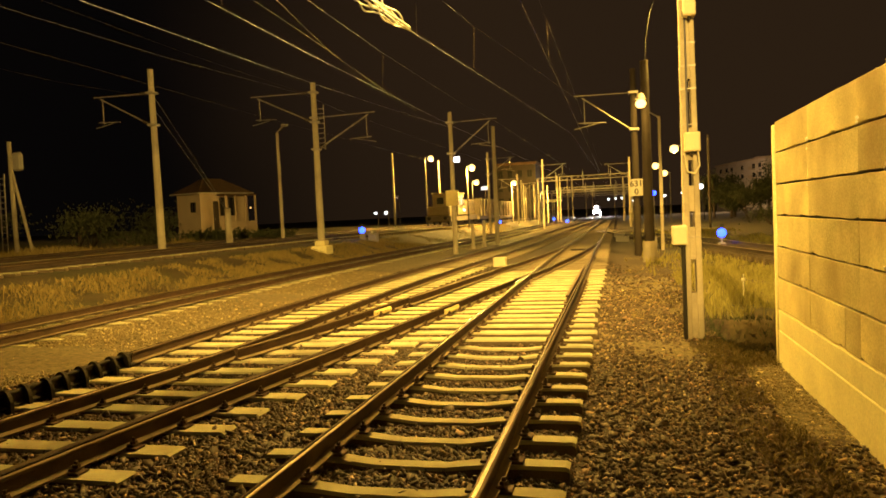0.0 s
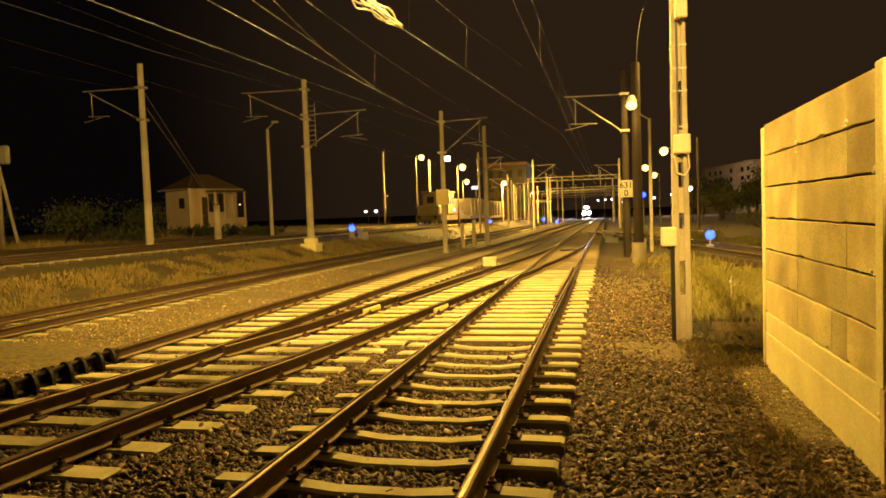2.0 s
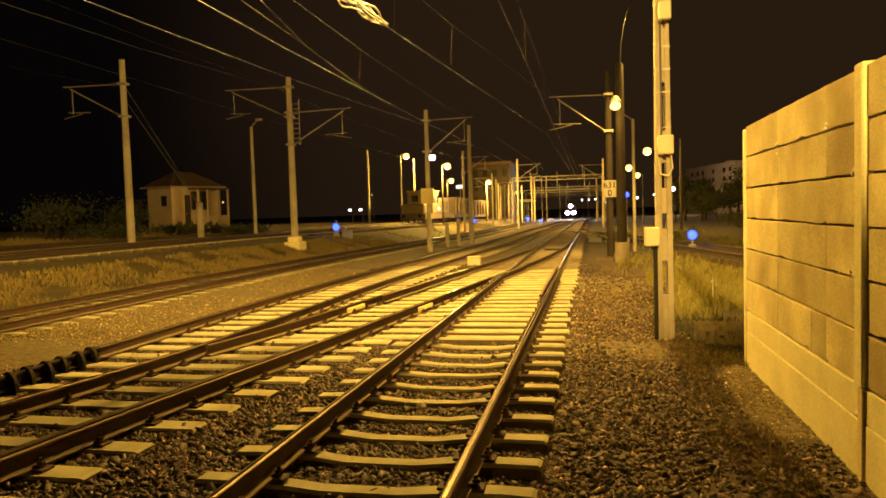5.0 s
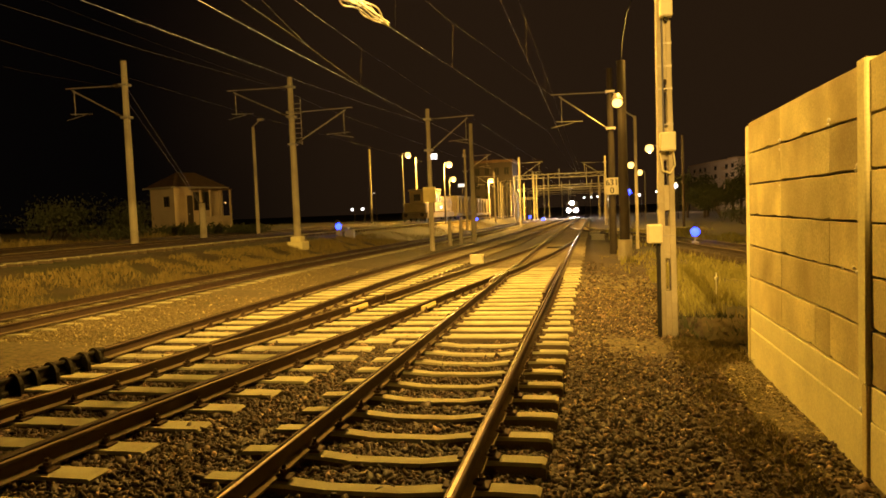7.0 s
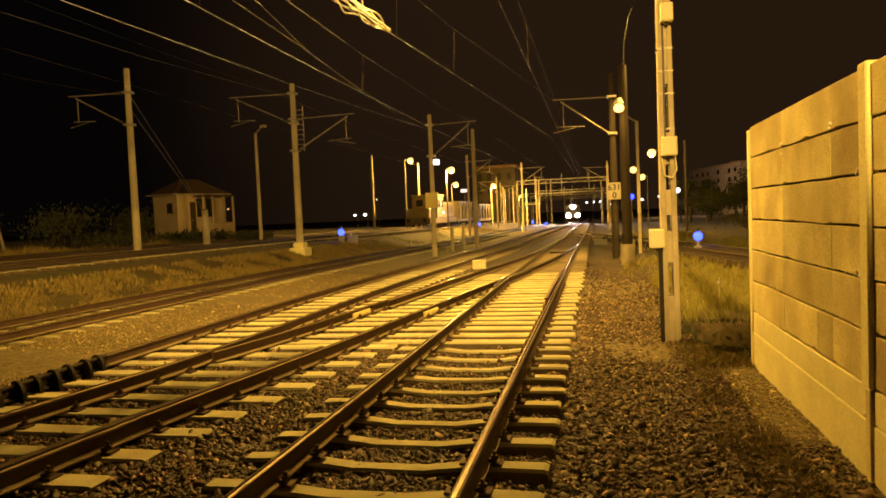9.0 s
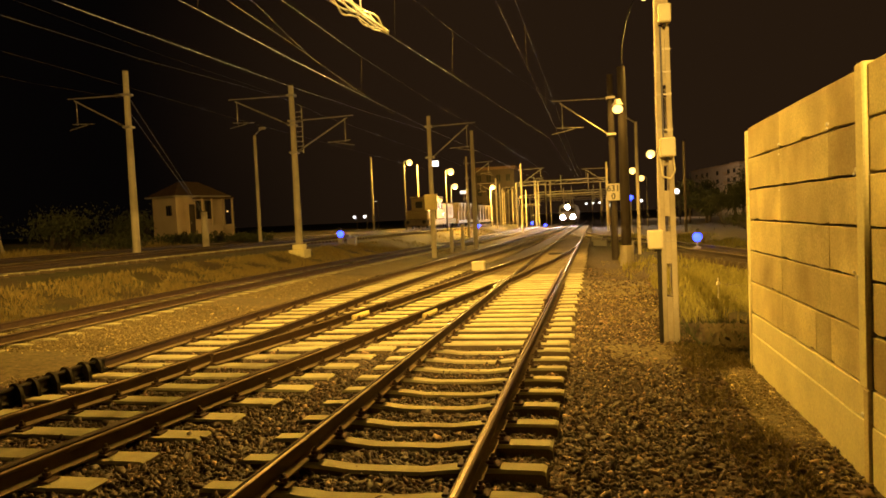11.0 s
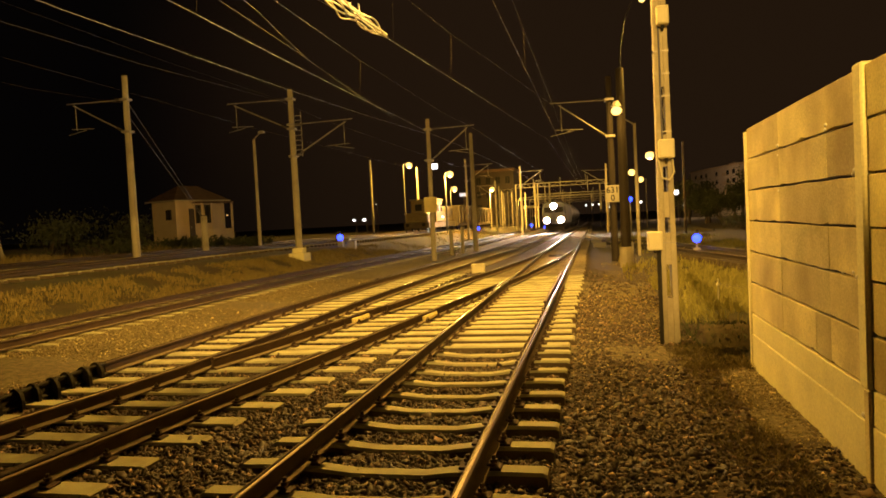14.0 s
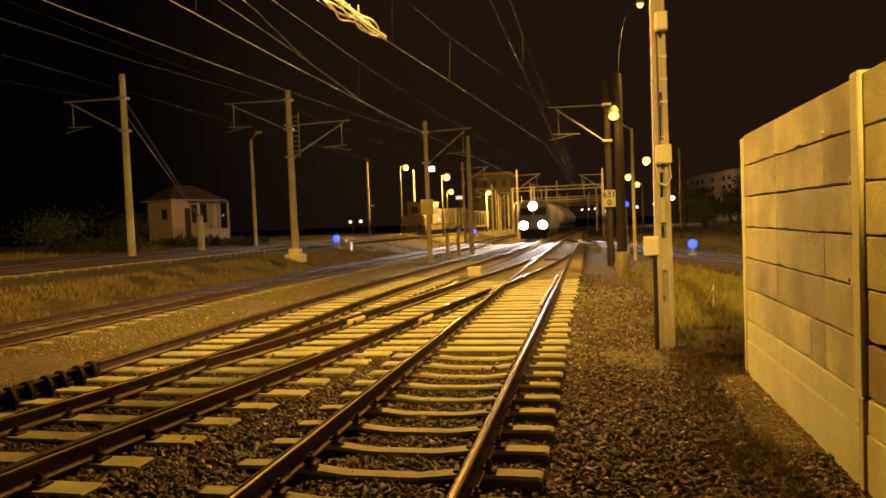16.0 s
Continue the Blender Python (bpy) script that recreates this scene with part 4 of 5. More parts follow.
trackside_box(-17.0, 46.0, 0.82, 0.6, 0.4, 0.25, M_SIGN, "pale low box beside the siding")
trackside_box(0.25, 44.5, -0.12, 0.8, 0.4, 0.22, M_SIGN, "pale switch machine box beside the points", "switch_machine")
trackside_box(0.1, 52.0, -0.25, 0.8, 0.4, 0.25, M_SIGN, "pale switch machine box beside the points", "switch_machine")
trackside_box(1.75, 37.6, -0.15, 0.4, 0.4, 0.45, M_SIGN, "small pale cabinet at a mast foot")
trackside_box(-1.7, 33.5, -0.06, 1.0, 0.3, 0.1, M_IRON, "flat switch rod cover between the rails", "rod_cover")


def strand(pts, parent):
    cu = bpy.data.curves.new("strand", "CURVE")
    cu.dimensions, cu.bevel_depth, cu.bevel_resolution = "3D", 0.0145, 1
    sp = cu.splines.new("POLY")
    sp.points.add(len(pts) - 1)
    for q, p in zip(sp.points, pts):
        q.co = (*p, 1)
    tmp = bpy.data.objects.new("strand", cu)
    me = bpy.data.meshes.new_from_object(tmp)
    bpy.data.objects.remove(tmp)
    me.materials.clear()
    me.materials.append(M_BUNDLE)
    new("strand", me).parent = parent


def coil():
    """Slack strands of bare cable bundled along the wire, with loose turned-up ends."""
    c = empty("cable_coil", pose(-3.71, 12.9, 5.51), "tangled hanging bundle of bright bare cable", "cable bundle")
    rnd = random.Random(4)
    way = Vector((-0.29, -2.17, 0.10))
    ln = way.length
    way.normalize()
    side = way.cross(Vector((0, 0, 1))).normalized()
    up = side.cross(way)
    for k in range(6):
        # long wavering strands that fan out from the clamp
        spread, lift, a = (-0.42, -0.2, -0.05, 0.1, 0.25, 0.36)[k], rnd.uniform(-0.09, 0.17), rnd.uniform(0, 6.28)
        end = rnd.uniform(0.85, 1.45)
        pts = []
        for j in range(19):
            t = j / 18 * end
            f = min(1, t * 2.2)
            w = f * (1 - 0.35 * t)
            pts.append(way * (t * ln) + side * (w * (spread * 0.55 + 0.07 * math.sin(a + 11 * t))) + up * (w * (lift + 0.06 * math.sin(2 * a + 13 * t))))
        strand(pts, c)
    for t0, t1, sx, sz in ((0.12, 0.42, -0.13, -0.04), (0.42, 0.72, -0.16, -0.07), (0.7, 1.0, -0.2, -0.06), (0.25, 0.6, 0.06, 0.1)):
        # short narrow loops
        pts = []
        for j in range(13):
            q = 2 * math.pi * j / 12
            pts.append(way * (ln * ((t0 + t1) / 2 - (t1 - t0) / 2 * math.cos(q))) + side * (sx + 0.035 * math.sin(q)) + up * (sz + 0.03 * math.sin(q)))
        strand(pts, c)
    for t0, dx, dz in ((0.42, 0.11, 0.34), (0.52, 0.17, 0.30)):
        # loose ends that stick up
        pts = [way * (ln * (t0 + 0.08 * (1 - q))) + side * (dx * q) + up * (0.02 + dz * q * q) for q in (0, 0.2, 0.4, 0.6, 0.8, 1)]
        strand(pts, c)
    part("clamp", rod(B(), (0, 0, 0), tuple(way * 0.3), 0.022, 0.03), M_STEEL, c)


coil()


# ---- buildings and far things ----
def window(parent, x, y, z, w, h, axis="x", lit=False, frame_mat=None):
    """A recessed window with frame and pane on a wall facing -y (axis x) or +x (axis y)."""
    t = 0.06
    o = part("window_frame", box(B(), -w / 2 - t, w / 2 + t, -0.05, 0.03, -h / 2 - t, h / 2 + t, 0.01), frame_mat or M_SIGN, parent)
    o.matrix_basis = pose(x, y, z, 0, 0, 0 if axis == "x" else 90)
    part("pane", box(B(), -w / 2, w / 2, -0.062, -0.045, -h / 2, h / 2), G_WINDOW if lit else M_GLASS, o)
    part("mullion", box(B(), -0.03, 0.03, -0.075, -0.06, -h / 2, h / 2), frame_mat or M_SIGN, o)


def house():
    # local origin at the front corner; the long side with the porch looks along +x
    h = empty("house", pose(-28.15, 43.0, 1.2, 0, 0, -20), "small plastered house with a dark hipped roof", "house")
    w, l, e = 2.6, 4.2, 0.3
    part("wall", box(B(), -w, 0, 0, l, -0.6, 3.15), M_PLASTER, h)
    bm = B()
    v = [bm.verts.new(p) for p in ((-w - e, -e, 3.1), (e, -e, 3.1), (e, l + e, 3.1), (-w - e, l + e, 3.1), (-w / 2, 1.3, 4.2), (-w / 2, l - 1.3, 4.2))]
    for f in ((0, 1, 4), (1, 2, 5, 4), (2, 3, 5), (3, 0, 4, 5), (3, 2, 1, 0)):
        bm.faces.new([v[i] for i in f])
    roof = part("roof", bm, M_ROOF, h)
    part("gutter", rod(B(), (e + 0.03, -e, 3.06), (e + 0.03, l + e, 3.06), 0.05, n=8), M_SIGN, roof)
    part("gutter", rod(B(), (-w - e, -e - 0.03, 3.06), (e, -e - 0.03, 3.06), 0.05, n=8), M_SIGN, roof)
    window(h, -0.75, -0.03, 2.1, 0.42, 0.6, frame_mat=M_MASTDARK)
    for y, wid in ((1.9, 0.45), (2.75, 0.55)):
        window(h, 0.03, y, 2.1, wid, 1.2, "y", frame_mat=M_MASTDARK)
    door = part("door", box(B(), 0.0, 0.06, 1.05, 1.5, -0.1, 2.5, 0.01), M_MASTDARK, h)
    part("handle", ball(B(), (0.09, 1.12, 1.2), 0.04), M_STEEL, door)
    part("porch_roof", box(B(), 0.0, 0.85, 1.4, l + 0.2, 2.86, 2.96, 0.02), M_ROOF, h)
    for y in (1.62, 2.45, 3.35, 4.25):
        part("porch_post", box(B(), 0.68, 0.8, y - 0.06, y + 0.06, -0.6, 2.86, 0.01), M_PLASTER, h)
    part("porch_wall", box(B(), 0.66, 0.78, 1.7, l + 0.1, -0.6, 1.0, 0.02), M_PLASTER, h)
    part("porch_bulb", ball(B(), (0.5, 4.0, 1.95), 0.07), G_WINDOW, h)
    part("porch_bulb", ball(B(), (0.4, 3.6, 2.1), 0.04), G_WINDOW, h)


house()


def apartment_block():
    a = empty("apartment_block", pose(45.9, 240, 0.0, 0, 0, -78.9), "pale multi-storey apartment block with recessed balconies", "apartment block")
    # its long side runs from the near corner at x 0 back to x -46
    part("wall", box(B(), -46, 0, 0, 12, -3, 14.9), M_BLOCK, a)
    roof = part("roof", box(B(), -46.3, 0.3, -0.3, 12.3, 14.9, 15.5), M_PLASTER, a)
    part("hatch", box(B(), -16, -12, 3, 7, 15.5, 16.4), M_PLASTER, roof)
    for fl in range(5):
        z = 1.4 + fl * 2.9
        for k, x in enumerate((-40, -34, -29, -19, -9, -4)):
            window(a, x, -0.03, z, 2.0, 1.4)
            if k in (1, 4):
                bal = part("balcony", box(B(), x - 1.7, x + 1.7, -1.3, 0, z - 1.2, z - 1.05), M_PLASTER, a)
                part("parapet", box(B(), x - 1.7, x + 1.7, -1.36, -1.28, z - 1.05, z - 0.1), M_PLASTER, bal)


apartment_block()


def station_building():
    s = empty("station_building", pose(-20, 142, -0.9), "large dark brown building behind the yard", "building")
    part("wall", box(B(), -4.2, 4.2, 0, 10, -2, 12.2), M_MASTDARK, s)
    part("roof", box(B(), -4.5, 4.5, -0.3, 10.3, 12.2, 12.7), M_ROOF, s)
    for fl in range(4):
        for x in (-3, -1, 1, 3):
            window(s, x, -0.03, 2 + fl * 2.8, 0.9, 1.4, frame_mat=M_MASTDARK)


station_building()


def platform_canopy():
    c = empty("platform_canopy", pose(-14.8, 160, -1.0), "pale platform roof on posts under the station lamps", "canopy")
    part("roof", box(B(), -1.4, 1.4, 0, 18, 4.9, 5.15, 0.04), M_BOX, c)
    part("fascia", box(B(), -1.45, 1.45, -0.1, -0.02, 4.6, 5.2, 0.02), M_BOX, c)
    for x in (-0.9, 0.9):
        for y in (1, 9, 17):
            part("post", rod(B(), (x, y, -0.8), (x, y, 4.9), 0.09, n=8), M_BOX, c)
    s = empty("lit_sign", pose(-18.5, 100, 5.5), "small lit white sign on a pole among the masts", "sign")
    part("panel", box(B(), -0.6, 0.6, -0.05, 0.05, -0.24, 0.24, 0.02), G_SIGN, s)
    part("pole", rod(B(), (0, 0.12, -6.5), (0, 0.12, 0.3), 0.07, n=8), M_MASTDARK, s)


platform_canopy()


def parked_train():
    """An idle yellow shunting engine and a wagon on the siding."""
    x, y, z = -18.05, 70, 0.65
    l = empty("shunting_engine", pose(x, y, z), "idle dull yellow shunting engine with a high cab on the siding", "locomotive")
    part("frame", box(B(), -1.35, 1.35, 0, 14, 0.55, 1.15, 0.04), M_LOCOGREY, l)
    part("low_nose", box(B(), -1.2, 1.2, 0.1, 3.2, 1.16, 2.2, 0.12), M_LOCO, l)
    cab = part("cab", box(B(), -1.4, 1.4, 3.25, 6.4, 1.16, 3.5, 0.08), M_LOCO, l)
    part("cab_roof", box(B(), -1.5, 1.5, 3.1, 6.6, 3.5, 3.68, 0.06), M_LOCOGREY, cab)
    for yy in (3.9, 5.4):
        part("side_window", box(B(), 1.39, 1.42, yy, yy + 0.9, 2.3, 3.1), M_GLASS, cab)
    for xx in (-0.9, 0.2):
        part("front_window", box(B(), xx, xx + 0.75, 3.2, 3.24, 2.45, 3.15), M_GLASS, cab)
    part("engine_hood", box(B(), -1.15, 1.15, 6.45, 13.6, 1.16, 2.9, 0.12), M_LOCO, l)
    part("exhaust", rod(B(), (0, 9, 2.85), (0, 9, 3.4), 0.18, n=10), M_BLACK, l)
    for k in range(8):
        part("louvre", box(B(), 1.145, 1.165, 7.0 + k * 0.75, 7.5 + k * 0.75, 1.6, 2.5), M_LOCOGREY, l)
    for yy in (1.5, 4.0, 9.5, 12.0):
        for s in (-1, 1):
            part("wheel", rod(B(), (s * 0.72, yy, 0.68), (s * 0.86, yy, 0.68), 0.45, n=16), M_IRON, l)
    for s in (-1, 1):
        part("buffer", rod(B(), (s * 0.87, -0.45, 0.95), (s * 0.87, 0.05, 0.95), 0.2, 0.1, 12), M_IRON, l)
        part("handrail", rod(B(), (s * 1.3, 0.2, 2.1), (s * 1.3, 3.2, 2.1), 0.025), M_SIGN, l)
    part("work_lamp", ball(B(), (1.3, 3.2, 2.6), 0.16), G_WHITE, l, "white work lamp")
    part("work_lamp", ball(B(), (1.42, 6.2, 1.7), 0.13), G_WHITE, l, "white work lamp")
    for k, (y0, ln) in enumerate(((86, 13), (101, 15))):
        w = empty("goods_wagon", pose(x, y0, z - 0.2 * (k + 1)), "dusty hopper wagon standing on the siding", "wagon", "parked wagons")
        part("frame", box(B(), -1.3, 1.3, 0, ln, 0.7, 1.1, 0.03), M_LOCOGREY, w)
        bm = B()
        v = [bm.verts.new(p) for p in ((-0.9, 1.5, 1.1), (0.9, 1.5, 1.1), (0.9, ln - 1.5, 1.1), (-0.9, ln - 1.5, 1.1), (-1.4, 0.2, 3.3), (1.4, 0.2, 3.3), (1.4, ln - 0.2, 3.3), (-1.4, ln - 0.2, 3.3))]
        for f in ((0, 1, 5, 4), (1, 2, 6, 5), (2, 3, 7, 6), (3, 0, 4, 7), (4, 5, 6, 7)):
            bm.faces.new([v[i] for i in f])
        part("hopper", bm, M_LOCOGREY, w)
        for t in range(6):
            part("rib", box(B(), 1.2, 1.44, 1 + t * (ln - 2) / 5 - 0.05, 1 + t * (ln - 2) / 5 + 0.05, 1.1, 3.3), M_LOCOGREY, w)
        for yy in (2, 3.8, ln - 3.8, ln - 2):
            for s in (-1, 1):
                part("wheel", rod(B(), (s * 0.72, yy, 0.68), (s * 0.86, yy, 0.68), 0.45, n=14), M_IRON, w)


parked_train()


def ladder_signal():
    s = empty("signal_post", pose(-32.0, 31.3, 1.35), "signal post with a ladder and a square signal head", "railway signal")
    part("post", rod(B(), (0, 0, -0.6), (0, 0, 5.7), 0.13, 0.1, 10), M_MAST, s)
    part("strut", rod(B(), (0.9, 0.2, -0.6), (0.05, 0, 4.1), 0.09, 0.08, 8), M_MAST, s)
    part("head", box(B(), 0.2, 0.8, -0.15, 0.15, 4.1, 5.1, 0.1), M_SIGN, s, "square pale signal head")
    for x in (-0.75, -0.4):
        part("ladder_rail", rod(B(), (x - 0.1, -0.1, -0.5), (x, -0.1, 4.0), 0.03), M_STEEL, s)
    for k in range(12):
        part("rung", rod(B(), (-0.82 + 0.006 * k, -0.1, 0.1 + k * 0.33), (-0.44 + 0.004 * k, -0.1, 0.1 + k * 0.33), 0.018, n=6), M_STEEL, s)


ladder_signal()
bm = rod(B(), (0, 0, 0), (0.55, -0.2, 0.35), 0.03)
part_lamp = empty("street_lamp", pose(-19.06, 37.29, 7.2), "small unlit lamp head on a slim mast", "street lamp")
part("arm", bm, M_STEEL, part_lamp)
part("head", box(B(), 0.4, 0.8, -0.3, -0.1, 0.28, 0.42, 0.04), M_SIGN, part_lamp)


# ---- plants ----
def blades(name, spots, mat, label, seed, lean=0.35, width=0.012, category="grass"):
    """Bent blades of grass, each two quads, at (x, y, height) spots."""
    rnd = np.random.RandomState(seed)
    n = len(spots)
    p = np.array([(x, y, ground_z(x, y) - 0.01) for x, y, h in spots])
    h = np.array([s[2] for s in spots])
    a = rnd.uniform(0, 2 * np.pi, n)
    b = rnd.uniform(0, 2 * np.pi, n)
    ln = rnd.uniform(0.1, lean, n) * h
    w = width * rnd.uniform(0.6, 1.5, n)
    dx, dy = np.cos(a) * w, np.sin(a) * w
    lx, ly = np.cos(b) * ln, np.sin(b) * ln
    verts = np.empty((n, 5, 3))
    for i, (s, t, q) in enumerate(((-1, 0, 0), (1, 0, 0), (-0.8, 0.55, 0.3), (0.8, 0.55, 0.3), (0, 1, 1))):
        verts[:, i, 0] = p[:, 0] + s * dx + q * lx
        verts[:, i, 1] = p[:, 1] + s * dy + q * ly
        verts[:, i, 2] = p[:, 2] + t * h
    base = np.arange(n) * 5
    f4 = np.stack([base, base + 1, base + 3, base + 2], 1).tolist()
    f3 = np.stack([base + 2, base + 3, base + 4], 1).tolist()
    ob = raw(name, verts.reshape(-1, 3).tolist(), f4 + f3, mat)
    return tagged(ob, label, category, kind="stuff")


def scatter(x0, x1, y0, y1, count, h0, h1, seed, patch=0.0, ps=0.5):
    rnd = random.Random(seed)
    out = []
    while len(out) < count:
        x, y = rnd.uniform(x0, x1), rnd.uniform(y0, y1)
        k = noise.noise((x * ps, y * ps, seed))
        if k > patch + rnd.uniform(-0.15, 0.15):
            out.append((x, y, rnd.uniform(h0, h1) * (0.7 + 0.6 * max(0, k))))
    return out


blades("tall_grass", scatter(1.5, 9, 13.6, 24, 16000, 0.12, 0.42, 1, -0.25), M_GRASS, "tall green weeds and grass beyond the wall", 1, 0.9, 0.007)
blades("low_grass", scatter(0.95, 1.5, 5.2, 12.6, 2600, 0.03, 0.12, 2, 0.0, 1.2) + scatter(1.1, 2.0, 9.6, 11.2, 4000, 0.04, 0.15, 17, -0.3, 0.9) + scatter(1.08, 1.62, 4.2, 10.2, 4800, 0.03, 0.13, 8, -0.12, 0.9) + scatter(1.05, 1.97, 2.8, 4.6, 3500, 0.03, 0.13, 12, -0.12, 0.9), M_WEED, "low weeds along the wall foot", 2, 1.6, 0.004)
# dark blades added to darken the patch beyond the wall end
blades("dark_weeds", scatter(1.25, 4.5, 9.95, 13.8, 4000, 0.04, 0.16, 9, -0.4, 0.8) + scatter(1.55, 3.2, 11.2, 13.2, 9000, 0.05, 0.22, 16, -0.8, 0.8), M_LEAF, "dark low weeds added to darken the patch behind the wall end", 9, 1.2, 0.008)
blades("dry_grass", scatter(-15.1, -12.3, 9, 46, 24000, 0.04, 0.26, 3, -0.12, 0.8), M_DRY, "dry yellow grass on the low bank", 3, 1.1, 0.009)
blades("bank_grass", scatter(-23, -19.6, 12, 45, 3500, 0.1, 0.3, 4, 0.0, 0.35) + scatter(-30, -25.3, 16, 55, 6000, 0.2, 0.7, 5, -0.1, 0.3), M_DRY, "rough grass between the sidings", 4, 0.5, 0.02)
blades("verge_weeds", scatter(0.2, 1.5, 13, 30, 3500, 0.02, 0.10, 11, -0.1, 0.7), M_DRY, "short dry weeds on the ballast edge", 11, 1.4, 0.006)
blades("verge_grass", scatter(0.9, 9, 22, 60, 7000, 0.15, 0.45, 6, -0.1, 0.3), M_GRASS, "rough grass along the curved track", 6, 0.5, 0.02)
blades("yard_weeds", scatter(-9.0, -7.8, 28, 60, 600, 0.05, 0.15, 7, 0.1, 0.5) + scatter(-3.7, -2.65, 8.6, 12.6, 1300, 0.02, 0.07, 14, 0.0, 1.3) + scatter(-23, -12.6, 46, 95, 7000, 0.1, 0.35, 15, -0.1, 0.3), M_DRY, "sparse dry weeds between the tracks", 7)


def bush(x, y, r, h, seed, label="dark leafy bush beside the sidings"):
    rnd = random.Random(seed)
    z0 = ground_z(x, y)
    b = empty("bush", pose(x, y, z0), label, "bush", "bushes")
    bm = B()
    tips = []
    for k in range(7):
        a, d = rnd.uniform(0, 6.28), rnd.uniform(0.2, 0.8) * r
        tip = Vector((math.cos(a) * d, math.sin(a) * d, h * rnd.uniform(0.45, 0.85)))
        rod(bm, (0, 0, -0.2), tip * 0.6, 0.05, 0.03, 6)
        rod(bm, tip * 0.6, tip, 0.03, 0.012, 5)
        tips.append(tip)
    part("stem", bm, M_BARK, b)
    verts, faces = [], []
    for k in range(900):
        t = rnd.choice(tips)
        c = t + Vector((rnd.gauss(0, 0.28 * r), rnd.gauss(0, 0.28 * r), rnd.gauss(0, 0.17 * h)))
        c.z = max(0.05, c.z)
        q = Euler((rnd.uniform(0, 6), rnd.uniform(0, 6), rnd.uniform(0, 6))).to_matrix()
        s = rnd.uniform(0.06, 0.14)
        i = len(verts)
        verts += [tuple(c + q @ Vector(p)) for p in ((-s, 0, 0), (0, -s * 0.45, 0.02), (s, 0, 0), (0, s * 0.45, 0.02))]
        faces.append((i, i + 1, i + 2, i + 3))
    raw("crown", verts, faces, M_LEAF, b)


for k, (x, y, r, h) in enumerate(((-30.5, 34, 2.2, 2.1), (-33, 38, 2.5, 2.4), (-28.5, 37, 2.2, 1.1), (-27, 41, 1.8, 0.9), (-25.5, 42, 1.6, 0.9), (-23.5, 44, 1.5, 0.8),
                                  (-34, 29, 2.3, 1.8), (-38, 34, 2.5, 2.0), (-31.5, 41.5, 1.7, 1.9), (-33.5, 46, 2.4, 2.6), (22, 85, 3.5, 4), (27, 95, 4, 5), (32, 110, 4.5, 6),
                                  (17, 100, 3.5, 4), (36, 130, 5, 7), (14, 70, 2.0, 1.6))):
    bush(x, y, r, h, 20 + k)


def tree(x, y, height, spread, seed, label="dark broadleaf tree standing before the apartment block"):
    """A tapered trunk with limbs and a ragged crown of small leaf clumps."""
    rnd = random.Random(seed)
    t = empty("tree", pose(x, y, ground_z(x, y)), label, "tree", "trees")
    bm = B()
    rod(bm, (0, 0, -0.4), (0.1, 0, height * 0.45), 0.24, 0.15, 8)
    rod(bm, (0.1, 0, height * 0.45), (0, 0.1, height * 0.85), 0.15, 0.04, 7)
    tips = [Vector((0, 0, height * 0.86))]
    for k in range(12):
        a, z = rnd.uniform(0, 6.28), height * rnd.uniform(0.28, 0.7)
        tip = Vector((math.cos(a) * spread * rnd.uniform(0.5, 0.95), math.sin(a) * spread * rnd.uniform(0.5, 0.95), z + height * rnd.uniform(0.03, 0.2)))
        rod(bm, (0.05, 0, z), tip, 0.08, 0.02, 6)
        tips.append(tip)
    part("trunk", bm, M_BARK, t)
    verts, faces = [], []
    for k in range(2200):
        c = rnd.choice(tips) + Vector((rnd.gauss(0, 0.26 * spread), rnd.gauss(0, 0.26 * spread), rnd.gauss(0, 0.075 * height)))
        q = Euler((rnd.uniform(0, 6), rnd.uniform(0, 6), rnd.uniform(0, 6))).to_matrix()
        r = rnd.uniform(0.12, 0.26)
        i = len(verts)
        verts += [tuple(c + q @ Vector(p)) for p in ((-r, 0, 0), (0, -r * 0.5, 0.03), (r, 0, 0), (0, r * 0.5, 0.03))]
        faces.append((i, i + 1, i + 2, i + 3))
    raw("crown", verts, faces, M_LEAF, t)


for k, (x, y, h, r) in enumerate(((14.9, 118, 7.2, 2.4), (18.6, 122, 7.0, 2.4), (22.6, 116, 8.6, 2.0), (20.6, 112, 5.6, 2.2), (16.6, 112, 5.4, 2.2))):
    tree(x, y, h, r, 60 + k)


# ---- the coming train ----
def tube(x, z, r):
    """An open barrel along y with a wall, added to narrow a headlight's spread."""
    bm = bmesh.new()
    rings = []
    for y, q in ((0.3, r), (-0.45, r), (-0.45, r - 0.025), (0.0, r - 0.025)):
        rings.append([bm.verts.new((x + q * math.cos(k * math.pi / 10), y, z + q * math.sin(k * math.pi / 10))) for k in range(20)])
    for a, b in zip(rings, rings[1:]):
        for k in range(20):
            bm.faces.new((a[k], a[(k + 1) % 20], b[(k + 1) % 20], b[k]))
    return bm


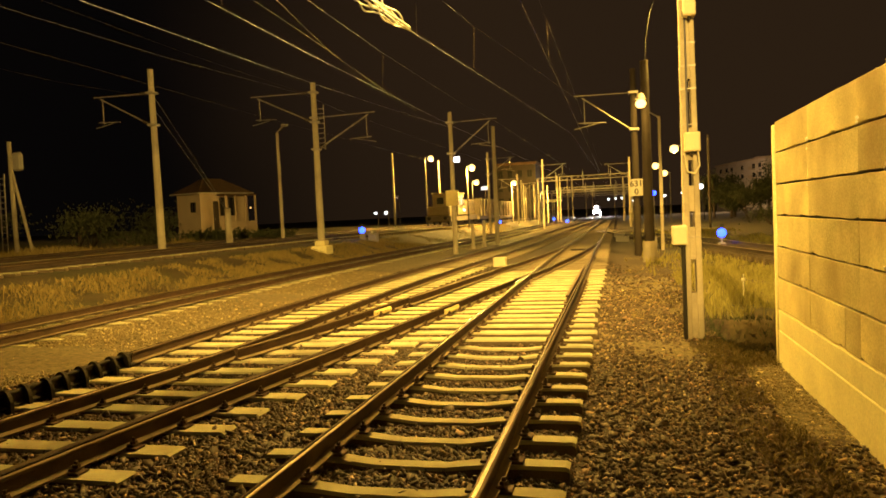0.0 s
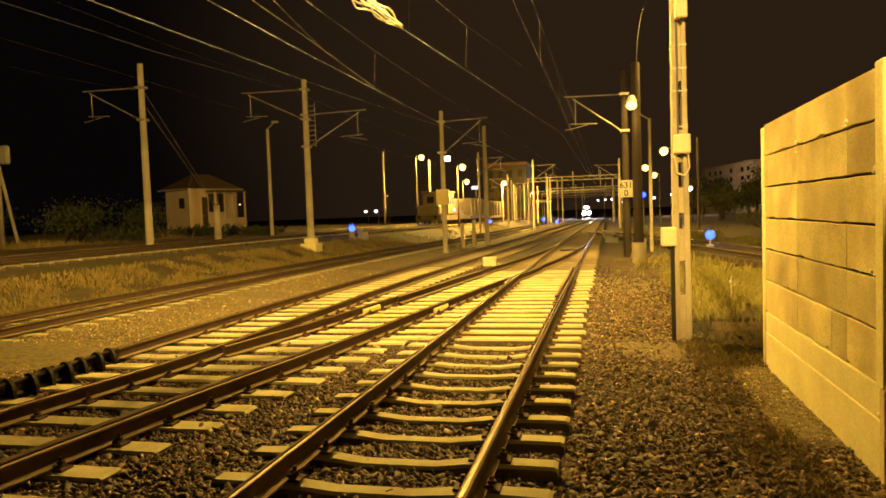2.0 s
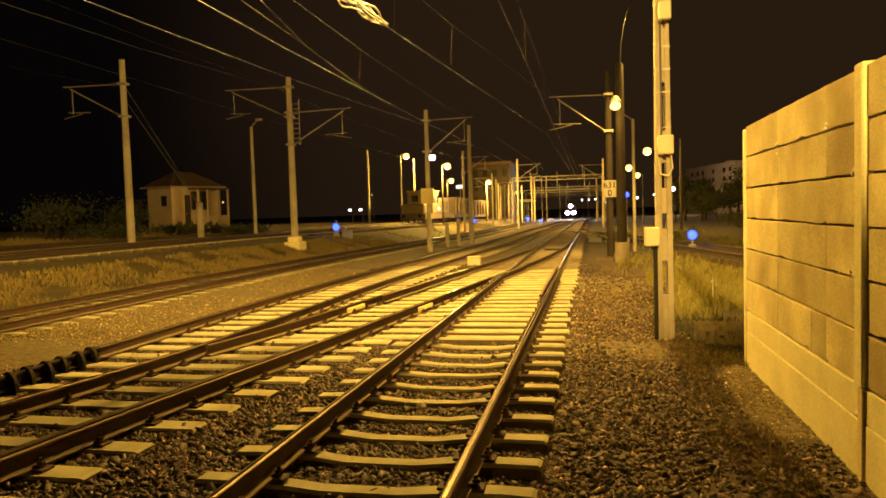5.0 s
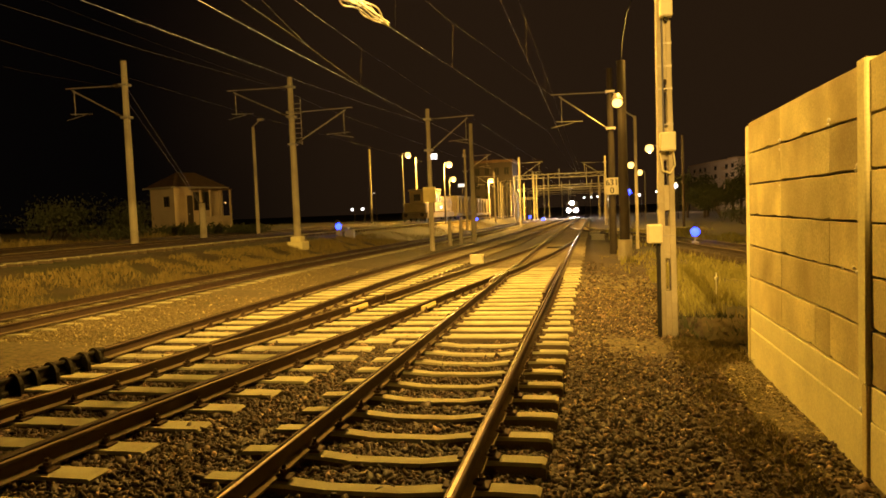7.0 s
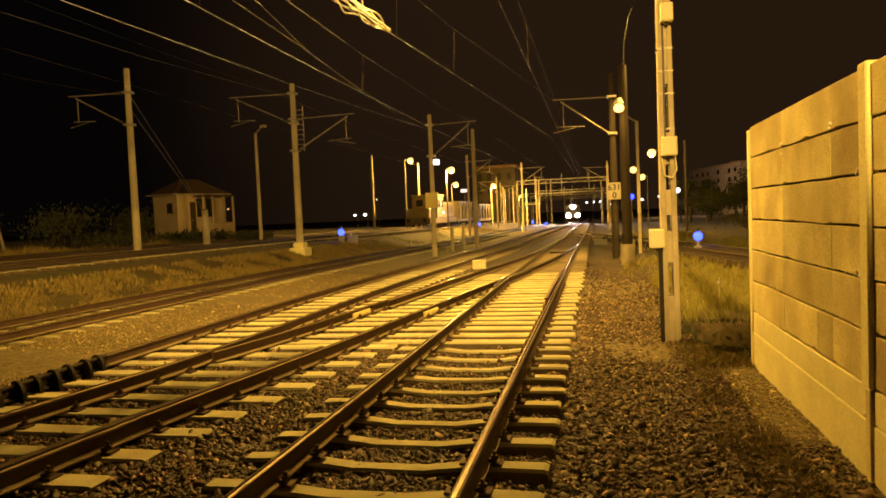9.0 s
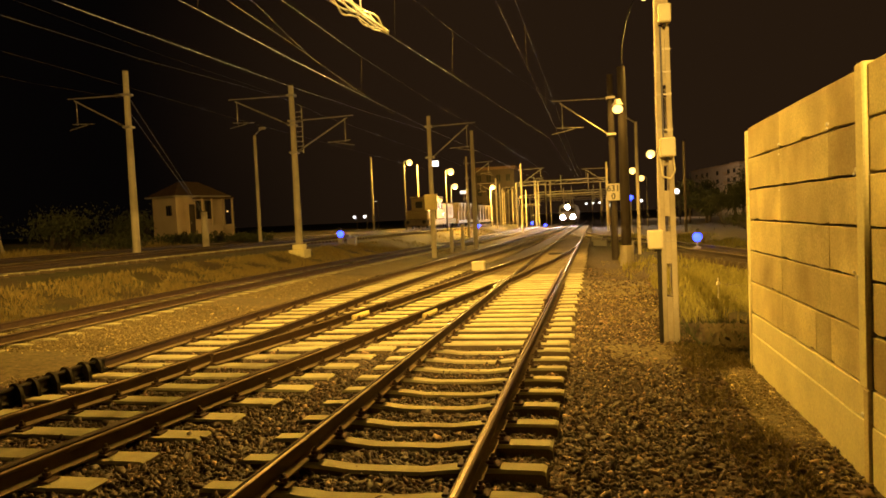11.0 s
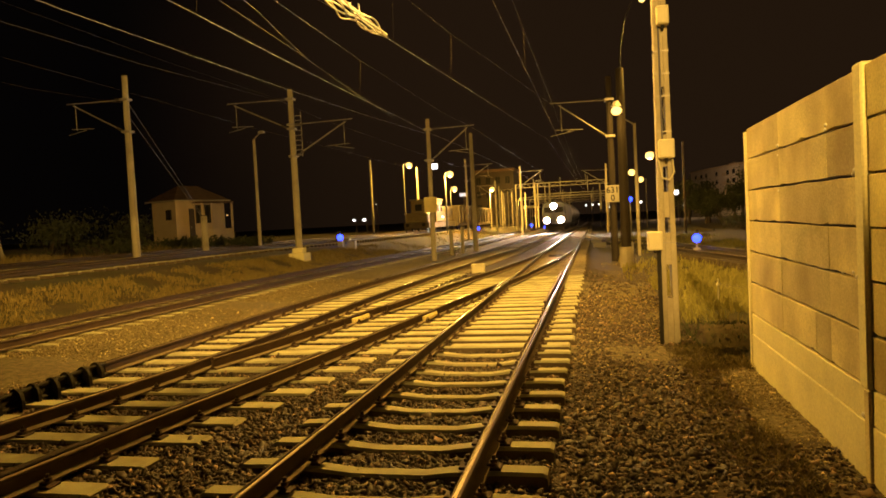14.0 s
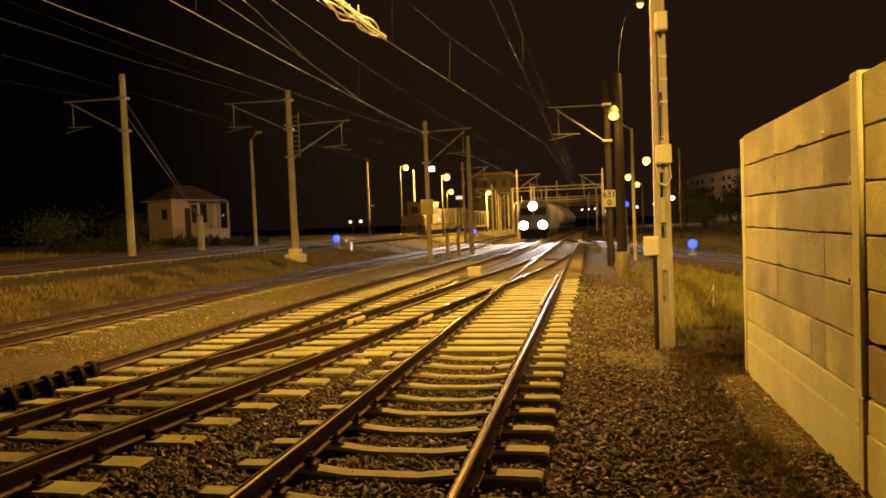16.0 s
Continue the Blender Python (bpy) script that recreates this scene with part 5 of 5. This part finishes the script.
def locomotive():
    l = empty("locomotive", pose(0, 0, 0), "dark electric locomotive with three bright white headlights", "locomotive")
    bm = B()
    prof = [(-1.45, 1.0), (-1.5, 1.5), (-1.5, 2.6), (-1.35, 3.35), (-0.95, 3.7), (0.95, 3.7), (1.35, 3.35), (1.5, 2.6), (1.5, 1.5), (1.45, 1.0)]
    rings = []
    for y, k in ((0.35, 0.90), (0.6, 1.0), (16.4, 1.0), (17.0, 0.95)):
        rings.append([bm.verts.new((x * k, y if not (k == 0.90 and z < 2.2) else -0.05, 1.0 + (z - 1.0) * (0.98 if k < 1 else 1))) for x, z in prof])
    order = rings
    for a, b in zip(order, order[1:]):
        for i in range(len(prof)):
            j = (i + 1) % len(prof)
            bm.faces.new((a[i], a[j], b[j], b[i]))
    bm.faces.new(list(reversed(order[0])))
    bm.faces.new(order[-1])
    part("body", bm, M_TRAIN, l)
    part("underframe", box(B(), -1.4, 1.4, 0.1, 16.8, 0.75, 1.02, 0.03), M_IRON, l)
    for s in (-1, 1):
        part("windscreen", box(B(), s * 0.65 - 0.52, s * 0.65 + 0.52, -0.02, 0.36, 2.35, 3.0, 0.03), M_GLASS, l)
        part("buffer", rod(B(), (s * 0.87, -0.6, 0.88), (s * 0.87, 0.05, 0.88), 0.24, 0.12, 14), M_IRON, l)
        # headlight lenses enlarged to stand in for their glare
        lamp = part("headlight", tube(s * 0.875, 1.40, 0.39), M_STEEL, l)
        part("lens", rod(B(), (s * 0.875, -0.10, 1.40), (s * 0.875, -0.07, 1.40), 0.36, n=16), G_HEAD, lamp, "glaring white headlight lens")
    lamp = part("headlight", tube(0, 3.15, 0.37), M_STEEL, l)
    part("lens", rod(B(), (0, -0.08, 3.15), (0, -0.05, 3.15), 0.34, n=16), G_HEAD, lamp, "glaring white headlight lens")
    part("coupling", box(B(), -0.1, 0.1, -0.3, 0.1, 0.75, 0.95, 0.02), M_IRON, l)
    part("plough", box(B(), -1.2, 1.2, -0.1, 0.05, 0.15, 0.6, 0.04), M_IRON, l)
    for yy in (2.0, 4.2, 6.4, 10.6, 12.8, 15.0):
        for s in (-1, 1):
            part("wheel", rod(B(), (s * 0.69, yy, 0.61), (s * 0.82, yy, 0.61), 0.6, n=18), M_IRON, l)
    for yy in (4.2, 12.8):
        part("bogie", box(B(), -1.2, 1.2, yy - 2.8, yy + 2.8, 0.45, 0.8, 0.05), M_IRON, l)
    for x in (-0.5, 0.5):
        part("pantograph_bar", rod(B(), (x, 13, 3.75), (x, 11.6, 4.5), 0.03), M_STEEL, l)
        part("pantograph_bar", rod(B(), (x, 11.6, 4.5), (x, 13, 5.2), 0.025), M_STEEL, l)
    part("pantograph_head", box(B(), -0.9, 0.9, 12.8, 13.2, 5.18, 5.24, 0.01), M_STEEL, l)
    return l


def tank_wagon():
    w = empty("tank_wagon", pose(0, 0, 0), "pale round tank wagon coupled behind the locomotive", "wagon", "tank wagons")
    part("frame", box(B(), -1.2, 1.2, 0, 12, 0.85, 1.1, 0.03), M_IRON, w)
    bm = rod(B(), (0, 0.7, 2.45), (0, 11.3, 2.45), 1.35, n=24)
    part("tank", bm, M_TANK, w)
    for yy, s in ((0.7, 1), (11.3, 1)):
        part("tank_end", ball(B(), (0, yy, 2.45), 1.35, 1, 0.25, 1, 24, 10), M_TANK, w, smooth=True)
    part("dome", rod(B(), (0, 6, 3.7), (0, 6, 4.05), 0.4, n=14), M_TANK, w)
    part("walkway", box(B(), -0.35, 0.35, 3, 9, 3.85, 3.9), M_STEEL, w)
    for yy in (1.6, 3.4, 8.6, 10.4):
        for s in (-1, 1):
            part("wheel", rod(B(), (s * 0.69, yy, 0.46), (s * 0.82, yy, 0.46), 0.46, n=16), M_IRON, w)
    for yy in (2.5, 9.5):
        part("bogie", box(B(), -1.0, 1.0, yy - 1.5, yy + 1.5, 0.35, 0.6, 0.04), M_IRON, w)
    for s in (-1, 1):
        for yy, d in ((0, -0.45), (12, 0.45)):
            part("buffer", rod(B(), (s * 0.87, yy, 0.98), (s * 0.87, yy + d, 0.98), 0.1, 0.2, 10), M_IRON, w)
    return w


LOCO = locomotive()
WAGONS = [tank_wagon()]
WAGONS += [copy_thing(WAGONS[0], pose(0, 0, 0)) for k in range(7)]


def train_row(t, lag, length):
    """The pose of a vehicle whose front runs lag metres behind the train's front at t seconds."""
    front = FRONT_END + SPEED * (16.0 - t)

    def spot(y):
        return Vector(((line_x(C_RIGHT, y) + line_x(C_LEFT, y)) / 2, y, 0.18 + grade(y)))
    a, b = spot(front + lag), spot(front + lag + length)
    d = b - a
    return (t, pose(a.x, a.y, a.z, math.degrees(math.atan2(d.z, d.y)), 0, -math.degrees(math.atan2(d.x, d.y))))


FRONT_END, SPEED = 65.0, 11.5


# ---- ballast stones ----
def loose_stones(name, stretches, scale, mat, label, seed):
    rnd = np.random.RandomState(seed)
    spots = []
    for x0, x1, y0, y1, per in stretches:
        n = int((x1 - x0) * (y1 - y0) * per)
        x, y = rnd.uniform(x0, x1, n), rnd.uniform(y0, y1, n)
        keep = ((x > -1.16 * y - 0.8) & (x < 0.36 * y + 0.4)) | (y < 2.8)
        spots.append(np.stack([x[keep], y[keep]], 1))
    spots = np.concatenate(spots)
    n = len(spots)
    z = np.array([ground_z(x, y) for x, y in spots]) + scale * rnd.uniform(-0.012, 0.022, n)
    size = rnd.uniform(0.007, 0.021, n) * (1 + 0.6 * (rnd.rand(n) > 0.93))
    size *= scale
    cube = np.array([(-1, -1, -1), (1, -1, -1), (1, 1, -1), (-1, 1, -1), (-1, -1, 1), (1, -1, 1), (1, 1, 1), (-1, 1, 1)], float)
    v = cube[None] * (1 + rnd.uniform(-0.45, 0.25, (n, 8, 3)))
    v *= rnd.uniform(0.5, 1.5, (n, 1, 3)) * (1.35, 1.2, 0.5)
    q = rnd.normal(size=(n, 4)) * (1.0, 0.45, 0.45, 1.0)
    q /= np.linalg.norm(q, axis=1)[:, None]
    w, a, b, c = q.T
    rot = np.empty((n, 3, 3))
    rot[:, 0, 0], rot[:, 0, 1], rot[:, 0, 2] = 1 - 2 * (b * b + c * c), 2 * (a * b - c * w), 2 * (a * c + b * w)
    rot[:, 1, 0], rot[:, 1, 1], rot[:, 1, 2] = 2 * (a * b + c * w), 1 - 2 * (a * a + c * c), 2 * (b * c - a * w)
    rot[:, 2, 0], rot[:, 2, 1], rot[:, 2, 2] = 2 * (a * c - b * w), 2 * (b * c + a * w), 1 - 2 * (a * a + b * b)
    v = np.einsum("nij,nkj->nki", rot, v) * size[:, None, None]
    v += np.stack([spots[:, 0], spots[:, 1], z], 1)[:, None]
    quads = np.array([(0, 3, 2, 1), (4, 5, 6, 7), (0, 1, 5, 4), (1, 2, 6, 5), (2, 3, 7, 6), (3, 0, 4, 7)])
    f = (np.arange(n)[:, None, None] * 8 + quads[None]).reshape(-1)
    me = bpy.data.meshes.new(name)
    me.vertices.add(n * 8)
    me.vertices.foreach_set("co", v.reshape(-1))
    me.loops.add(n * 24)
    me.loops.foreach_set("vertex_index", f)
    me.polygons.add(n * 6)
    me.polygons.foreach_set("loop_start", np.arange(n * 6) * 4)
    me.polygons.foreach_set("loop_total", np.full(n * 6, 4))
    me.materials.append(mat)
    me.update()
    me.validate()
    tagged(new(name, me), label, name, kind="stuff")


loose_stones("ballast", ((-7.9, 1.9, -7.0, 2.8, 220), (-7.9, 1.0, 2.8, 10.0, 1350), (-7.9, 0.9, 10.0, 16.0, 380), (-7.9, 0.8, 16, 26, 80), (1.0, 1.5, 3.6, 12.0, 950), (1.4, 1.98, 2.8, 6.6, 600), (0.9, 1.5, 12, 18, 220), (0.8, 1.5, 16, 30, 60), (-0.4, 1.5, 10, 18, 350)),
             1.0, M_STONE, "loose angular grey-brown ballast stones between the sleepers", 9)
loose_stones("gravel", ((-12.6, -7.9, 5, 14, 900), (-12.6, -7.9, 14, 24, 350), (1.5, 1.98, 6.7, 9.8, 2200), (1.6, 1.98, 5.6, 6.7, 900), (-0.4, 1.25, 7.0, 9.0, 500), (-0.4, 1.3, 9.0, 18, 1100)), 0.6, M_PEBBLE, "fine pale gravel between the tracks", 10)


def motions():
    times = [float(k) for k in range(17)]
    walk(LOCO, [train_row(t, 0.0, 17.0) for t in times])
    for k, w in enumerate(WAGONS):
        walk(w, [train_row(t, 18.1 + 13.1 * k, 12.0) for t in times])


motions()
